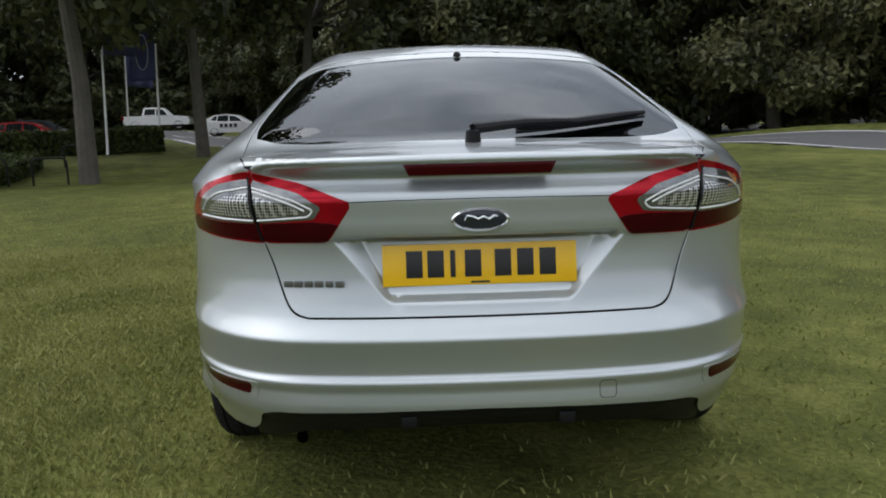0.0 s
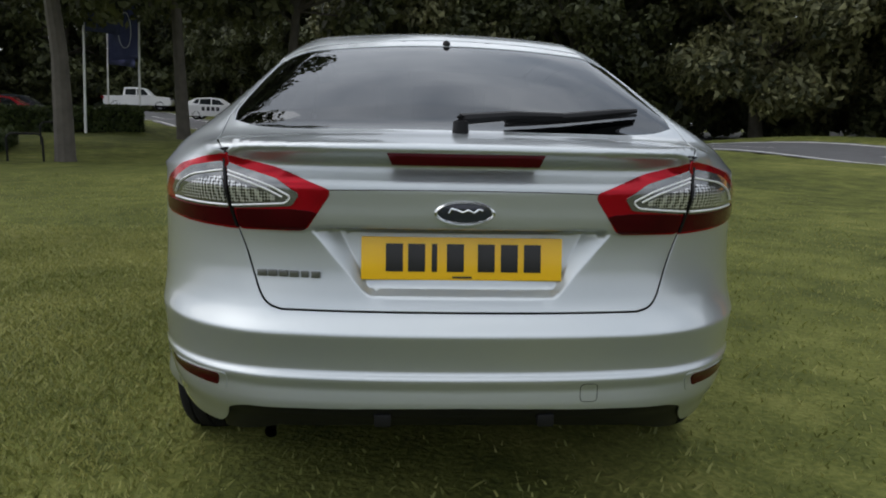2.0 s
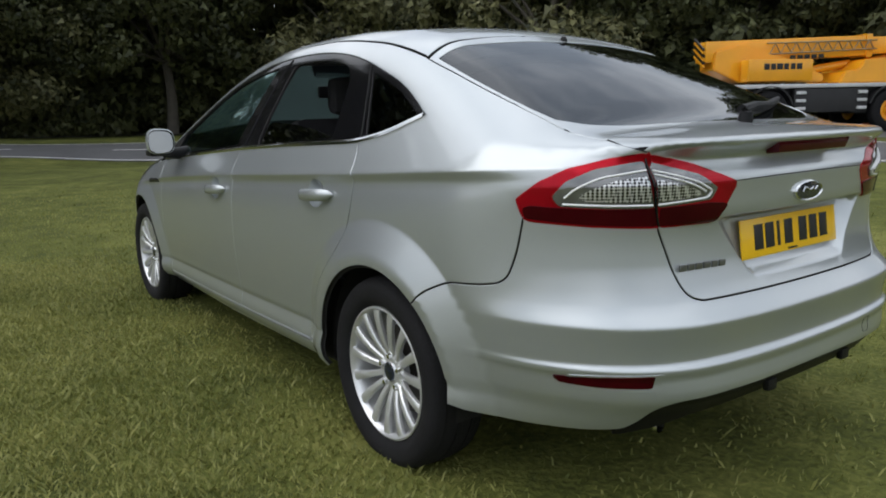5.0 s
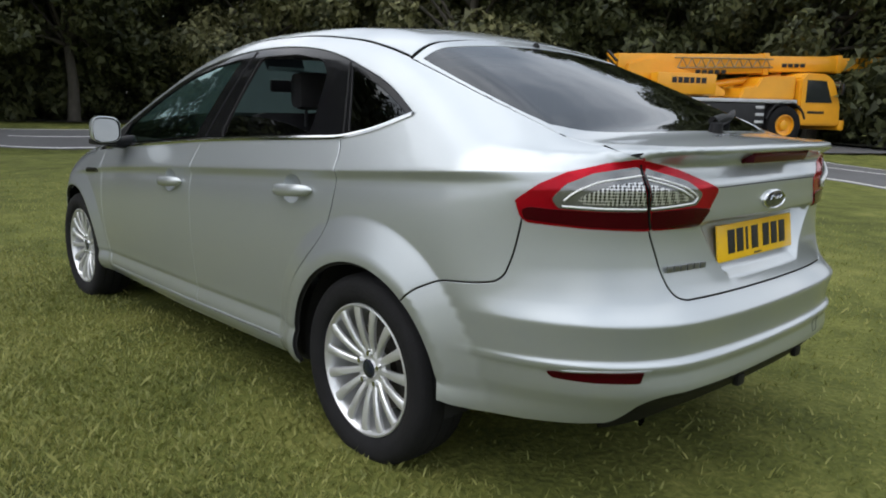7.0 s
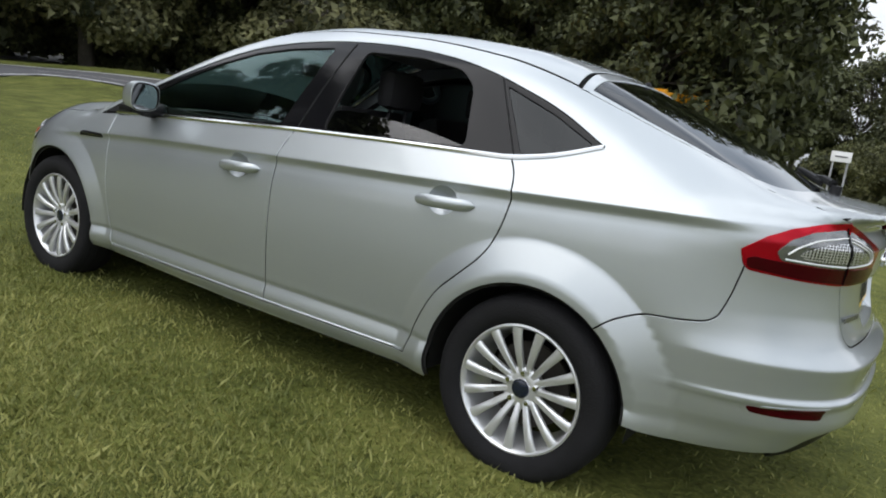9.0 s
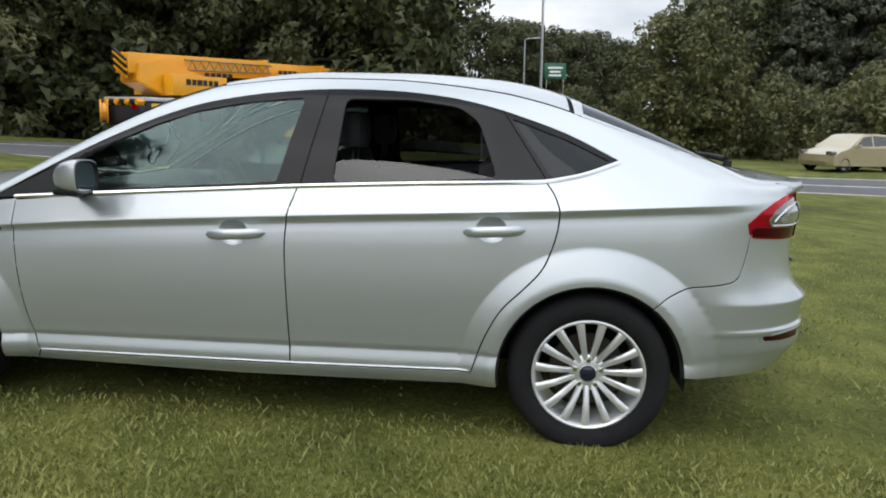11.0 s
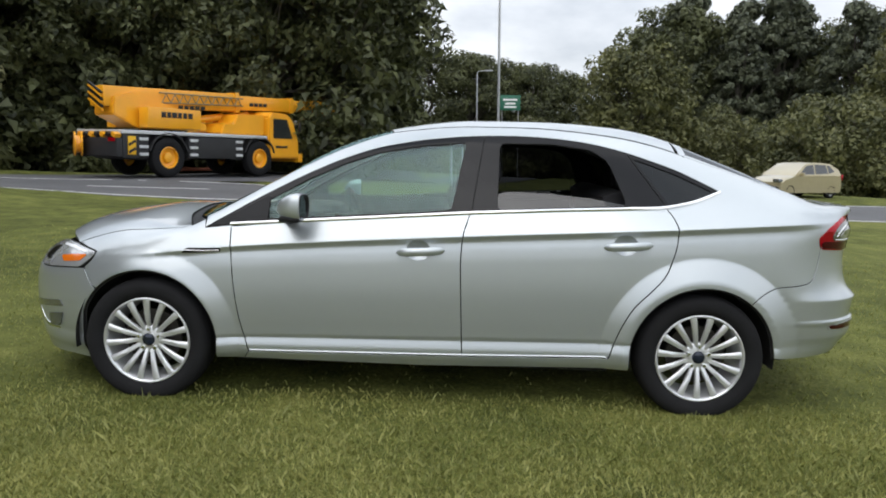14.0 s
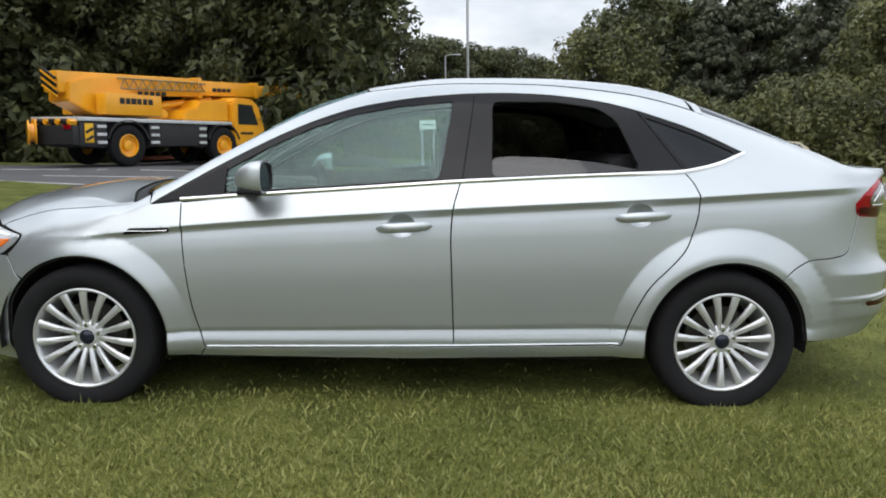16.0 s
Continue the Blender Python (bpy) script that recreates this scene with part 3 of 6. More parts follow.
def build_car():
    car = new("hatchback_car")
    tagged(car, "silver five-door hatchback parked on the lawn, rear window lowered", "car")
    for s in (-1, 1):
        lamp_top = on("turn", LAMP_OUT_TOP, s)
        lamp_low = on("turn", LAMP_OUT_LOW, s, round_off=.02)
        gate_up = on("top", mirrored(GATE_EDGE, s), round_off=.05)
        quarter = join(
            on("side", DLO_TOP, s, round_off=.10), on("side", BELT[::-1][:3], s, round_off=.06), on("side", DOOR_REAR, s, round_off=.06),
            on("side", SILL[::-1], s), on("side", [(.89, .290), (.92, .245), (0, .236), (-1.062, .254)], s), on("side", arc(-AXLE, R_ARCH, -11, 128), s),
            on("side", BUMPER_GAP[::-1], s, round_off=.03), lamp_low[1:4], lamp_top[::-1], gate_up[::-1],
            on("top", mirrored([(.617, -1.318), (.575, -.6), (.556, .19)], s)), on("top", mirrored(SCREEN_SIDE, s), round_off=.1))
        sheet("body_side", [patch("roll", quarter, s, h=.018)], PAINT, car)
        front = join(on("side", [(1.12, .922), (.985, .937)], s), on("side", DOOR_FRONT, s, round_off=.06), on("side", [(.89, .290), (.92, .245), (1.055, .25)], s),
                     on("side", arc(AXLE, F_ARCH, 192, 46)[0:], s), on("side", [(1.684, .593), (1.715, .604), (1.770, .690), (1.715, .745), (1.70, .778), (1.78, .793), (1.85, .809)], s, round_off=.01),
                     on("top", mirrored([(.73, 1.85), (.762, 1.7), (.80, 1.5), (.826, 1.348), (.842, 1.20), (.83, 1.13)], s), round_off=.06))
        sheet("front_fender", [patch("roll", front, s, h=.02)], PAINT, car)
        for name, a, b, lo, hi in (("front_door", DOOR_FRONT, DOOR_MID, 1.0, -.235), ("rear_door", DOOR_MID, DOOR_REAR, -.235, -1.22)):
            top_line = [(hi, belt_z(hi) - .004)] + [(y, belt_z(y) - .004) for y in np.linspace(hi, a[0][0], 12)[1:]]
            ring = join(on("side", a, s, round_off=.06), on("side", [a[-1], b[-1]], s), on("side", b[::-1], s, round_off=.06), on("side", top_line, s))
            hy = .010 if name == "front_door" else -1.028
            hz = .838 if name == "front_door" else .892
            door = sheet(name, [patch("side", ring, s, h=.018, holes=[cup_rim(s, hy, hz)])], PAINT, car)
            handle(door, s, hy, hz)
        glazing(car, s)
        outer = join(lamp_top, lamp_low)
        lamp = sheet("tail_lamp", [patch("turn", outer, s, h=.018, lift=.002, gap=-.0022, under=True)], RED_LENS, car, "red tail lamp wrapping round the rear corner")
        tail_lamp_detail(lamp, s)
        inner = join(on("rear", mirrored(LAMP_IN, s), round_off=.015, close=True))
        lamp = sheet("tailgate_lamp", [patch("rear", inner, h=.018, lift=.002, gap=-.0022)], RED_LENS, car, "red tailgate lamp with clear centre")
        gate_lamp_detail(lamp, s)
        refl = join(on("turn", [(.535, 0.503), (.65, 0.500), (.750, 0.494), (.735, 0.476), (.65, 0.470), (.54, 0.469)], s, round_off=.008, close=True))
        sheet("reflector", [patch("turn", refl, s, h=.015, lift=.004, gap=0, deep=.006, under=False)], [RED_DARK, RED_DARK], car, "slim dark red bumper reflector")
        rim = join(on("turn", [(.515, 0.508), (.65, 0.504), (.765, 0.497), (.745, 0.468), (.65, 0.460), (.52, 0.458)], s, round_off=.01, close=True))
        sheet("reflector_bezel", [patch("turn", rim, s, h=.02, lift=.002, gap=0, deep=.004, under=False)], [PAINT, PAINT], car)
        headlamp(car, s)
        wing_mirror(car, s)
        vent = join(on("side", [(1.228, .793), (1.03, .805), (1.03, .824), (1.20, .818)], s, round_off=.006, close=True))
        v = sheet("side_vent", [patch("side", vent, s, h=.012, lift=.004, gap=0, deep=.008)], BLACK, car, "chrome-edged black side vent")
        bm = bmesh.new()
        tube(bm, on("side", [(1.215, .806), (1.035, .815)], s) + normals(on("side", [(1.215, .806), (1.035, .815)], s)) * .006, .0020, 6)
        part("vent_bar", bm, CHROME, v)
    # bonnet, roof, screen
    bonnet = join(on("top", [(.842, 1.20), (.826, 1.348), (.80, 1.5), (.762, 1.7), (.73, 1.85)], round_off=.1), on("top", [(.73, 1.85), (.60, 1.945), (.3, 2.10), (0, 2.14), (-.3, 2.10), (-.60, 1.945), (-.73, 1.85)], round_off=.1),
                  on("top", [(-.73, 1.85), (-.762, 1.7), (-.80, 1.5), (-.826, 1.348), (-.842, 1.20)], round_off=.1), on("top", [(-.842, 1.20), (-.5, 1.325), (0, 1.375), (.5, 1.325), (.842, 1.20)], round_off=.1))
    sheet("bonnet", [patch("top", bonnet, h=.025)], PAINT, car)
    roof = join(on("top", [(.612, -1.312), (.569, -.6), (.550, .19)]), on("top", [(.550, .19), (.3, .24), (0, .255), (-.3, .24), (-.550, .19)], round_off=.1), on("top", [(-.550, .19), (-.569, -.6), (-.612, -1.312)]),
                on("top", [(-.612, -1.312), (-.3, -1.288), (0, -1.280), (.3, -1.288), (.612, -1.312)], round_off=.1))
    sheet("roof", [patch("top", roof, h=.025)], PAINT, car)
    screen = join(on("top", mirrored([(.55, .195), (.61, .45), (.68, .70), (.75, .95), (.79, 1.13)], 1), round_off=.1), on("top", [(.79, 1.13), (.5, 1.27), (0, 1.33), (-.5, 1.27), (-.79, 1.13)], round_off=.1),
                  on("top", [(-.79, 1.13), (-.75, .95), (-.68, .70), (-.61, .45), (-.55, .195)], round_off=.1), on("top", [(-.55, .195), (-.3, .246), (0, .261), (.3, .246), (.55, .195)], round_off=.1))
    w = sheet("windscreen", [patch("top", screen, h=.05, lift=-.004, gap=.001, deep=0)], CLEAR, car)
    w.visible_shadow = False
    cowl = join(on("top", [(.835, 1.195), (.5, 1.32), (0, 1.37), (-.5, 1.32), (-.835, 1.195)], round_off=.1), on("top", [(-.80, 1.14), (-.5, 1.275), (0, 1.335), (.5, 1.275), (.80, 1.14)], round_off=.1))
    sheet("cowl", [patch("top", cowl, h=.03, lift=-.012, gap=0, deep=0)], BLACK, car, "black plastic scuttle panel")
    tailgate(car)
    bumpers(car)
    for y in (-AXLE, AXLE):
        for s in (-1, 1):
            wheel(car, s, y)
    liner(car)
    cabin(car)
    return car


def handle(door, s, y, z):
    bm = bmesh.new()
    n = 17
    ys = np.linspace(-.122, .122, n)
    base = on("side", [(y + a, z + .018 * -a / .122) for a in ys], s)
    o, w, far = rays("side", np.array([(y + a, z - .05 * a * .0 + .008 * (-a) / .122) for a in ys]), s)
    base = solve(o, w, far)
    rings = []
    for k, (a, p) in enumerate(zip(ys, base)):
        e = 1 - abs(a / .122) ** 5
        prof = []
        lift = .016 + .026 * (1 - abs(a / .122) ** 2.5)
        hz_, hx = .003 + .0185 * e ** .5, .004 + .009 * e ** .5
        for q in range(12):
            an = 2 * math.pi * q / 12
            prof.append(bm.verts.new((p[0] + s * (lift - .012 + hx * math.cos(an)), p[1], p[2] + hz_ * math.sin(an))))
        rings.append(prof)
    for a, b in zip(rings, rings[1:]):
        for q in range(12):
            bm.faces.new((a[q], a[(q + 1) % 12], b[(q + 1) % 12], b[q]))
    bm.faces.new(rings[0])
    bm.faces.new(rings[-1][::-1])
    part("door_handle", bm, PAINT, door, "body-coloured pull handle")
    # the finger hollow behind it, a shallow dish
    (P,), F, (N,), M = patch("side", cup_rim(s, y, z), s, h=.007, gap=-.004, deep=0)
    a, b = (P[:, 1] - y - .012) / .058, (P[:, 2] - z - .004) / .048
    r = np.minimum(np.hypot(a, b), 1)
    P = P - N * (.0015 + .022 * (1 - r**2))[:, None]
    N = N - np.stack([0 * a, a / .058, b / .048], 1) * .044
    N /= np.linalg.norm(N, axis=1, keepdims=True)
    sheet("handle_cup", [([P], F, [N], M)], PAINT, door, "hollow behind the handle")


def cup_rim(s, y, z):
    return join(on("side", [(y + .012 + .058 * math.cos(a), z + .004 + .048 * math.sin(a)) for a in np.linspace(0, 2 * math.pi, 29)[:-1]], s, close=True))


def glazing(car, s):
    ring = join(on("side", DLO_TOP, s, round_off=.10), on("side", BELT[::-1], s, round_off=.06))
    front = join(on("side", [(1.0, .962), (.62, 1.177), (.44, 1.262), (.26, 1.325), (.05, 1.366), (-.205, 1.392), (-.141, 1.048), (.6, .990)], s, round_off=.02, close=True))
    rear = join(on("side", [(-.369, 1.054), (-.380, 1.392), (-.66, 1.394), (-.86, 1.368), (-.945, 1.31), (-1.030, 1.092)], s, round_off=.035, close=True))
    small = join(on("side", [(-1.072, 1.330), (-1.30, 1.250), (-1.476, 1.170), (-1.37, 1.129), (-1.240, 1.103)], s, round_off=.02, close=True))
    frame_ = sheet("window_frame", [patch("side", ring, s, holes=[front, rear, small], h=.02, lift=-.004, gap=0, deep=.012, under=False)], [GLOSS_BLACK, VOID], car, "gloss black side window surround")
    for name, border, mat, label in (("front_window", front, CLEAR, "lightly green front side glass"), ("quarter_window", small, QUARTER, "dark privacy quarter glass")):
        w = sheet(name, [patch("side", border, s, h=.05, lift=-.010, gap=-.004, deep=0)], mat, car, label)
        w.visible_shadow = False
    low = join(on("side", [(-.369, 1.054), (-.369, 1.136), (-.45, 1.146), (-.65, 1.140), (-.85, 1.121), (-.98, 1.100), (-1.030, 1.090)], s, round_off=.03, close=True)) if s < 0 else rear
    w = sheet("rear_window", [patch("side", low, s, h=.04, lift=-.012, gap=-.004, deep=.003, under=False)], [TINT, TINT], car, "lowered dark privacy glass" if s < 0 else "dark privacy glass")
    w.visible_shadow = False
    # bright strip along the belt
    line = on("side", [(.99, .943), *BELT[1:]], s, round_off=.06)
    nrm = normals(line)
    rings, bm = [], bmesh.new()
    for p, n in zip(line, nrm):
        n = Vector(n)
        up = Vector((0, 0, 1))
        up = (up - up.dot(n) * n).normalized()
        c = Vector(p) + n * .001
        rings.append([bm.verts.new(c + up * a + n * b) for a, b in ((-.011, -.004), (-.010, .003), (-.003, .007), (.006, .005), (.009, 0), (.009, -.005))])
    for a, b in zip(rings, rings[1:]):
        for k in range(5):
            bm.faces.new((a[k], a[k + 1], b[k + 1], b[k]))
    part("belt_strip", bm, CHROME, car, "bright metal strip under the side windows")
    # highlight on the doors' lower edge, imitated by a thin added tube
    line = on("side", [(.88, .298), (-.211, .310), (-.945, .323)], s)
    bm = bmesh.new()
    tube(bm, line + normals(line) * .001, .0045, 6)
    part("sill_highlight", bm, PAINT, car, "thin added tube for the highlight along the foot of the doors")
    # pillar joints
    for a in ([(-.240, 1.040), (-.300, 1.418)], [(-1.225, 1.090), (-1.045, 1.350)]):
        bm = bmesh.new()
        l = on("side", a, s)
        tube(bm, l + normals(l) * -.003, .0032, 5)
        part("pillar_joint", bm, VOID, frame_)
    # sail plate ahead of the front glass
    tri = join(on("side", [(1.10, .932), (.80, 1.092), (.80, .966)], s, round_off=.015, close=True))
    sheet("sail_plate", [patch("side", tri, s, h=.03, lift=.001, gap=0, deep=.006, under=False)], [BLACK, BLACK], car)


def tail_lamp_detail(lamp, s):
    def piece(name, pts, lift, mat, label="", r=.010):
        ring = join(on("turn", pts, s, round_off=r, close=True))
        return sheet(name, [patch("turn", ring, s, h=.012, lift=lift, gap=0, deep=.003, under=False)], [mat, mat], lamp, label)
    rim = [(.556, 1.044), (.660, 1.027), (.722, 0.996), (.752, 0.958), (.735, 0.934), (.636, 0.929), (.533, 0.928)]
    piece("clear_lens", rim, .0055, CLEAR_LENS, "clear silver lens")
    piece("reflector_mesh", [(.550, 1.006), (.62, 0.996), (.675, 0.974), (.695, 0.958), (.68, 0.948), (.636, 0.946), (.538, 0.945)], .0075, HONEY, "honeycomb reflector", .006)
    piece("dark_band", [(.522, .926), (.64, .926), (.74, .930), (.80, .934), (.818, .925), (.810, .900), (.667, .886), (.524, .880)], .005, RED_DARK, "darker red lower band", .006)
    for a in ([(.553, 1.021), (.648, 1.005), (.702, 0.979), (.724, 0.956)], [(.728, 0.941), (.636, 0.937), (.537, 0.936)]):
        l = on("turn", a, s, round_off=.02)
        bm = bmesh.new()
        tube(bm, l + normals(l) * .007, .0028, 6)
        part("light_guide", bm, GUIDE, lamp, "pale light guide")


def gate_lamp_detail(lamp, s):
    def piece(name, pts, lift, mat, label="", r=.008):
        ring = join(on("rear", mirrored(pts, s), round_off=r, close=True))
        return sheet(name, [patch("rear", ring, h=.012, lift=lift, gap=0, deep=.003, under=False)], [mat, mat], lamp, label)
    piece("clear_lens", [(.603, 1.042), (.47, 1.004), (.412, 0.970), (.432, 0.940), (.585, 0.929)], .0055, CLEAR_LENS, "clear silver lens")
    piece("reflector_mesh", [(.594, 0.998), (.50, 0.976), (.468, 0.961), (.476, 0.952), (.587, 0.945)], .0075, HONEY, "honeycomb reflector", .005)
    piece("dark_band", [(.578, .926), (.44, .932), (.385, .928), (.368, .922), (.404, .881), (.572, .880)], .005, RED_DARK, "darker red lower band", .005)
    for a in ([(.597, 1.020), (.475, 0.985), (.432, 0.964), (.446, 0.947), (.586, 0.937)], [(.596, 1.010), (.49, 0.980), (.455, 0.963)]):
        l = on("rear", mirrored(a, s), round_off=.012)
        bm = bmesh.new()
        tube(bm, l + normals(l) * .007, .0026, 6)
        part("light_guide", bm, GUIDE, lamp, "pale light guide")
    l = on("rear", mirrored([(.609, 1.054), (.600, 0.970), (.576, 0.879)], s), round_off=.05)
    bm = bmesh.new()
    rings = []
    for p, n in zip(l, normals(l)):
        rings.append([bm.verts.new(Vector(p) + Vector((s * a, 0, 0)) + Vector(n) * b) for a, b in ((-.0042, .002), (-.003, .0078), (.003, .0078), (.0042, .002))])
    for a, b in zip(rings, rings[1:]):
        for k in range(3):
            bm.faces.new((a[k], a[k + 1], b[k + 1], b[k]))
    part("lamp_joint", bm, GLOSS_BLACK, lamp)


def headlamp(car, s):
    ring = join(on("nose", [(1.074, .775), (.90, .797), (.724, .808), (.60, .787), (.53, .755), (.52, .70), (.60, .668), (.72, .671), (.854, .681), (.990, .690), (1.060, .740)], s, round_off=.02, close=True))
    lamp = sheet("headlamp", [patch("nose", ring, s, h=.02, lift=.004, gap=.002)], HEAD_LENS, car, "clear headlamp with an orange indicator")
    for name, pts, mat, label in (("indicator", [(1.025, .756), (.92, .748), (.82, .735), (.86, .708), (.99, .722)], ORANGE_LENS, "orange indicator lens"), ("lamp_bowl", [(.72, .775), (.62, .755), (.62, .71), (.70, .70)], GLOSS_BLACK, ""), ("light_guide", [(1.02, .772), (.87, .789), (.74, .790), (.75, .780), (.87, .777), (1.0, .764)], GUIDE, "")):
        o = join(on("nose", pts, s, round_off=.012, close=True))
        sheet(name, [patch("nose", o, s, h=.015, lift=.007, gap=0, deep=.003, under=False)], [mat, mat], lamp, label)


def wing_mirror(car, s):
    """A deep rounded shell with a flat back, its glass set in a dark rim, a bright foot edge below."""
    def loop(bm, y, e, grow=1.0, tilt=.0):
        ring = []
        for q in range(28):
            a = 2 * math.pi * q / 28
            c, n = math.cos(a), math.sin(a)
            cx, cz = math.copysign(abs(c) ** .62, c), math.copysign(abs(n) ** .62, n)
            ring.append(bm.verts.new((s * (1.002 + .067 * e * grow * cx), y + .010 * cx + tilt * cz, 1.052 + (.066 + .004 * cx) * e * grow * cz - .020 * (1 - e))))
        return ring
    bm = bmesh.new()
    rings = [loop(bm, .705 - .120 * v, math.sqrt(max(1 - (1 - v) ** 2.4, .03))) for v in np.linspace(0, 1, 11)]
    rings.append(loop(bm, .583, .93))
    for a, b in zip(rings, rings[1:]):
        for q in range(28):
            bm.faces.new((a[q], a[(q + 1) % 28], b[(q + 1) % 28], b[q]))
    bm.faces.new(rings[0])
    mirror = part("wing_mirror", bm, PAINT, car, "body-coloured wing mirror on a black foot", angle=50)
    bm = bmesh.new()
    rings = [loop(bm, .584, .94), loop(bm, .580, .93), loop(bm, .592, .86)]
    for a, b in zip(rings, rings[1:]):
        for q in range(28):
            bm.faces.new((a[q], a[(q + 1) % 28], b[(q + 1) % 28], b[q]))
    part("mirror_rim", bm, BLACK, mirror, "black inner rim")
    bm = bmesh.new()
    bm.faces.new(loop(bm, .590, .87, tilt=.003))
    part("mirror_glass", bm, MIRROR, mirror, "mirror glass", smooth=False)
    bm = bmesh.new()
    tube(bm, [(s * .83, .70, .985), (s * .90, .68, .982), (s * .97, .66, .988)], [.036, .032, .026], 12)
    box(bm, s * 1.0, .645, .990, .118, .105, .030, .012)
    part("mirror_foot", bm, BLACK, mirror, "black plastic foot")


def tailgate(car):
    lip = on("rear", [(-.608, 1.060), (-.55, 1.076), (-.3, 1.087), (0, 1.089), (.3, 1.087), (.55, 1.076), (.608, 1.060)], round_off=.05)
    low = join(on("rear", mirrored(GATE_SIDE, 1), round_off=.03), on("rear", [(.460, .679), (-.460, .679)]), on("rear", mirrored(GATE_SIDE[::-1], -1), round_off=.03),
               on("rear", [(-.577, .876), (-.608, 1.060)]), lip, on("rear", [(.608, 1.060), (.577, .876)]))
    lamps = [join(on("rear", mirrored(LAMP_IN, s), round_off=.015, close=True)) for s in (-1, 1)]
    glass = join(on("top", mirrored(GLASS_SIDE, 1), round_off=.05), on("top", [(.643, -1.960), (.57, -2.02), (.45, -2.065), (.25, -2.092), (0, -2.100), (-.25, -2.092), (-.45, -2.065), (-.57, -2.02), (-.643, -1.960)], round_off=.05),
                 on("top", mirrored(GLASS_SIDE[::-1], -1), round_off=.05), on("top", [(-.606, -1.368), (-.3, -1.366), (0, -1.364), (.3, -1.366), (.606, -1.368)], round_off=.05))
    edge = join(on("top", mirrored(GATE_EDGE, 1), round_off=.05), lip[::-1], on("top", mirrored(GATE_EDGE[::-1], -1), round_off=.05), on("top", [(-.621, -1.330), (-.3, -1.297), (0, -1.288), (.3, -1.297), (.621, -1.330)], round_off=.05))
    seam = lambda q: 1.05 < q[2] < 1.12 and q[1] < -2.2
    gate = sheet("tailgate", [patch("rear", low, h=.011, holes=lamps, seam=seam), patch("top", edge, holes=[glass], h=.016, gap=.0025, seam=seam)], PAINT, car)
    w = sheet("rear_screen", [patch("top", glass, h=.03, lift=-.003, gap=.001, deep=.004, under=False)], [DARK_TINT, VOID], car, "dark heated rear glass")
    w.visible_shadow = False
    # high brake lamp under the lip
    bm = bmesh.new()
    rows = []
    for u in np.linspace(-1, 1, 25):
        bow = lambda x: -2.3535 + .10 * x * x + .22 * x**4
        a, b = .197 * u, .182 * u
        rows.append([bm.verts.new(q) for q in ((a, bow(a) + .045, 1.080), (a, bow(a), 1.0795), (a * .98, bow(a) - .002, 1.074), (b, bow(b) + .004, 1.048), (b, bow(b) + .040, 1.044))])
    for p, q in zip(rows, rows[1:]):
        for k in range(4):
            bm.faces.new((p[k], p[k + 1], q[k + 1], q[k]))
    bm.faces.new(rows[0])
    bm.faces.new(rows[-1][::-1])
    part("brake_lamp", bm, RED_DARK, car, "long dark red high brake lamp")
    # the joint above the strip that carries the badge
    bm = bmesh.new()
    l = on("rear", [(-.352, .982), (-.2, .9855), (0, .9865), (.2, .9855), (.352, .982)], round_off=.05)
    tube(bm, l + normals(l) * .0002, .0013, 5)
    part("strip_joint", bm, VOID, gate, "thin joint over the badge strip")
    # oval badge
    bm = bmesh.new()
    c = on("rear", [(0, .931), (.001, .931)])[0]
    ring = lambda a, b, y: [bm.verts.new((a * math.cos(t), y, .931 + b * math.sin(t))) for t in (2 * math.pi * k / 40 for k in range(40))]
    rows = [ring(.077, .031, c[1] + .004), ring(.076, .0305, c[1] - .006), ring(.071, .0265, c[1] - .010), ring(.068, .024, c[1] - .007)]
    for a, b in zip(rows, rows[1:]):
        for k in range(40):
            bm.faces.new((a[k], a[(k + 1) % 40], b[(k + 1) % 40], b[k]))
    badge = part("badge_ring", bm, CHROME, car, "chrome ring of an oval badge")
    bm = bmesh.new()
    inner = [bm.verts.new((.069 * math.cos(t), c[1] - .007, .931 + .0245 * math.sin(t))) for t in (2 * math.pi * k / 40 for k in range(40))]
    mid = bm.verts.new((0, c[1] - .010, .931))
    for k in range(40):
        bm.faces.new((inner[k], inner[(k + 1) % 40], mid))
    part("badge_field", bm, BADGE, badge, "dark blue oval field with a bright stroke")
    bm = bmesh.new()
    tube(bm, [(-.040, c[1] - .011, 0.931), (-.034, c[1] - .012, 0.943), (-.02, c[1] - .012, 0.940), (-.006, c[1] - .013, 0.934), (.008, c[1] - .013, 0.940), (.022, c[1] - .012, 0.933), (.036, c[1] - .011, 0.942), (.044, c[1] - .010, 0.938)], .0024, 5)
    part("badge_stroke", bm, CHROME, badge)
    # number plate, with plain bars for its characters
    py = -2.294
    plate = new("number_plate")
    plate.parent = car
    plate.matrix_basis = pose(0, py, .807, -8, 0, 0)
    bm = bmesh.new()
    box(bm, 0, 0, 0, .52, .006, .111, .0025)
    part("plate_sheet", bm, PLATE, plate, "yellow number plate")
    for x in (-.175, -.118, -.072, -.018, .062, .122, .182):
        bm = bmesh.new()
        box(bm, x, -.0038, .002, .014 if x == -.072 else .044, .002, .072, .0006)
        part("bar", bm, INK, plate)
    bm = bmesh.new()
    box(bm, 0, -.0038, -.048, .05, .0015, .005)
    part("maker_line", bm, INK, plate)
    # model name, as six plain raised bars
    word = new("model_name")
    word.parent = car
    for k, w_ in enumerate((.024, .022, .022, .022, .019, .022)):
        bm = bmesh.new()
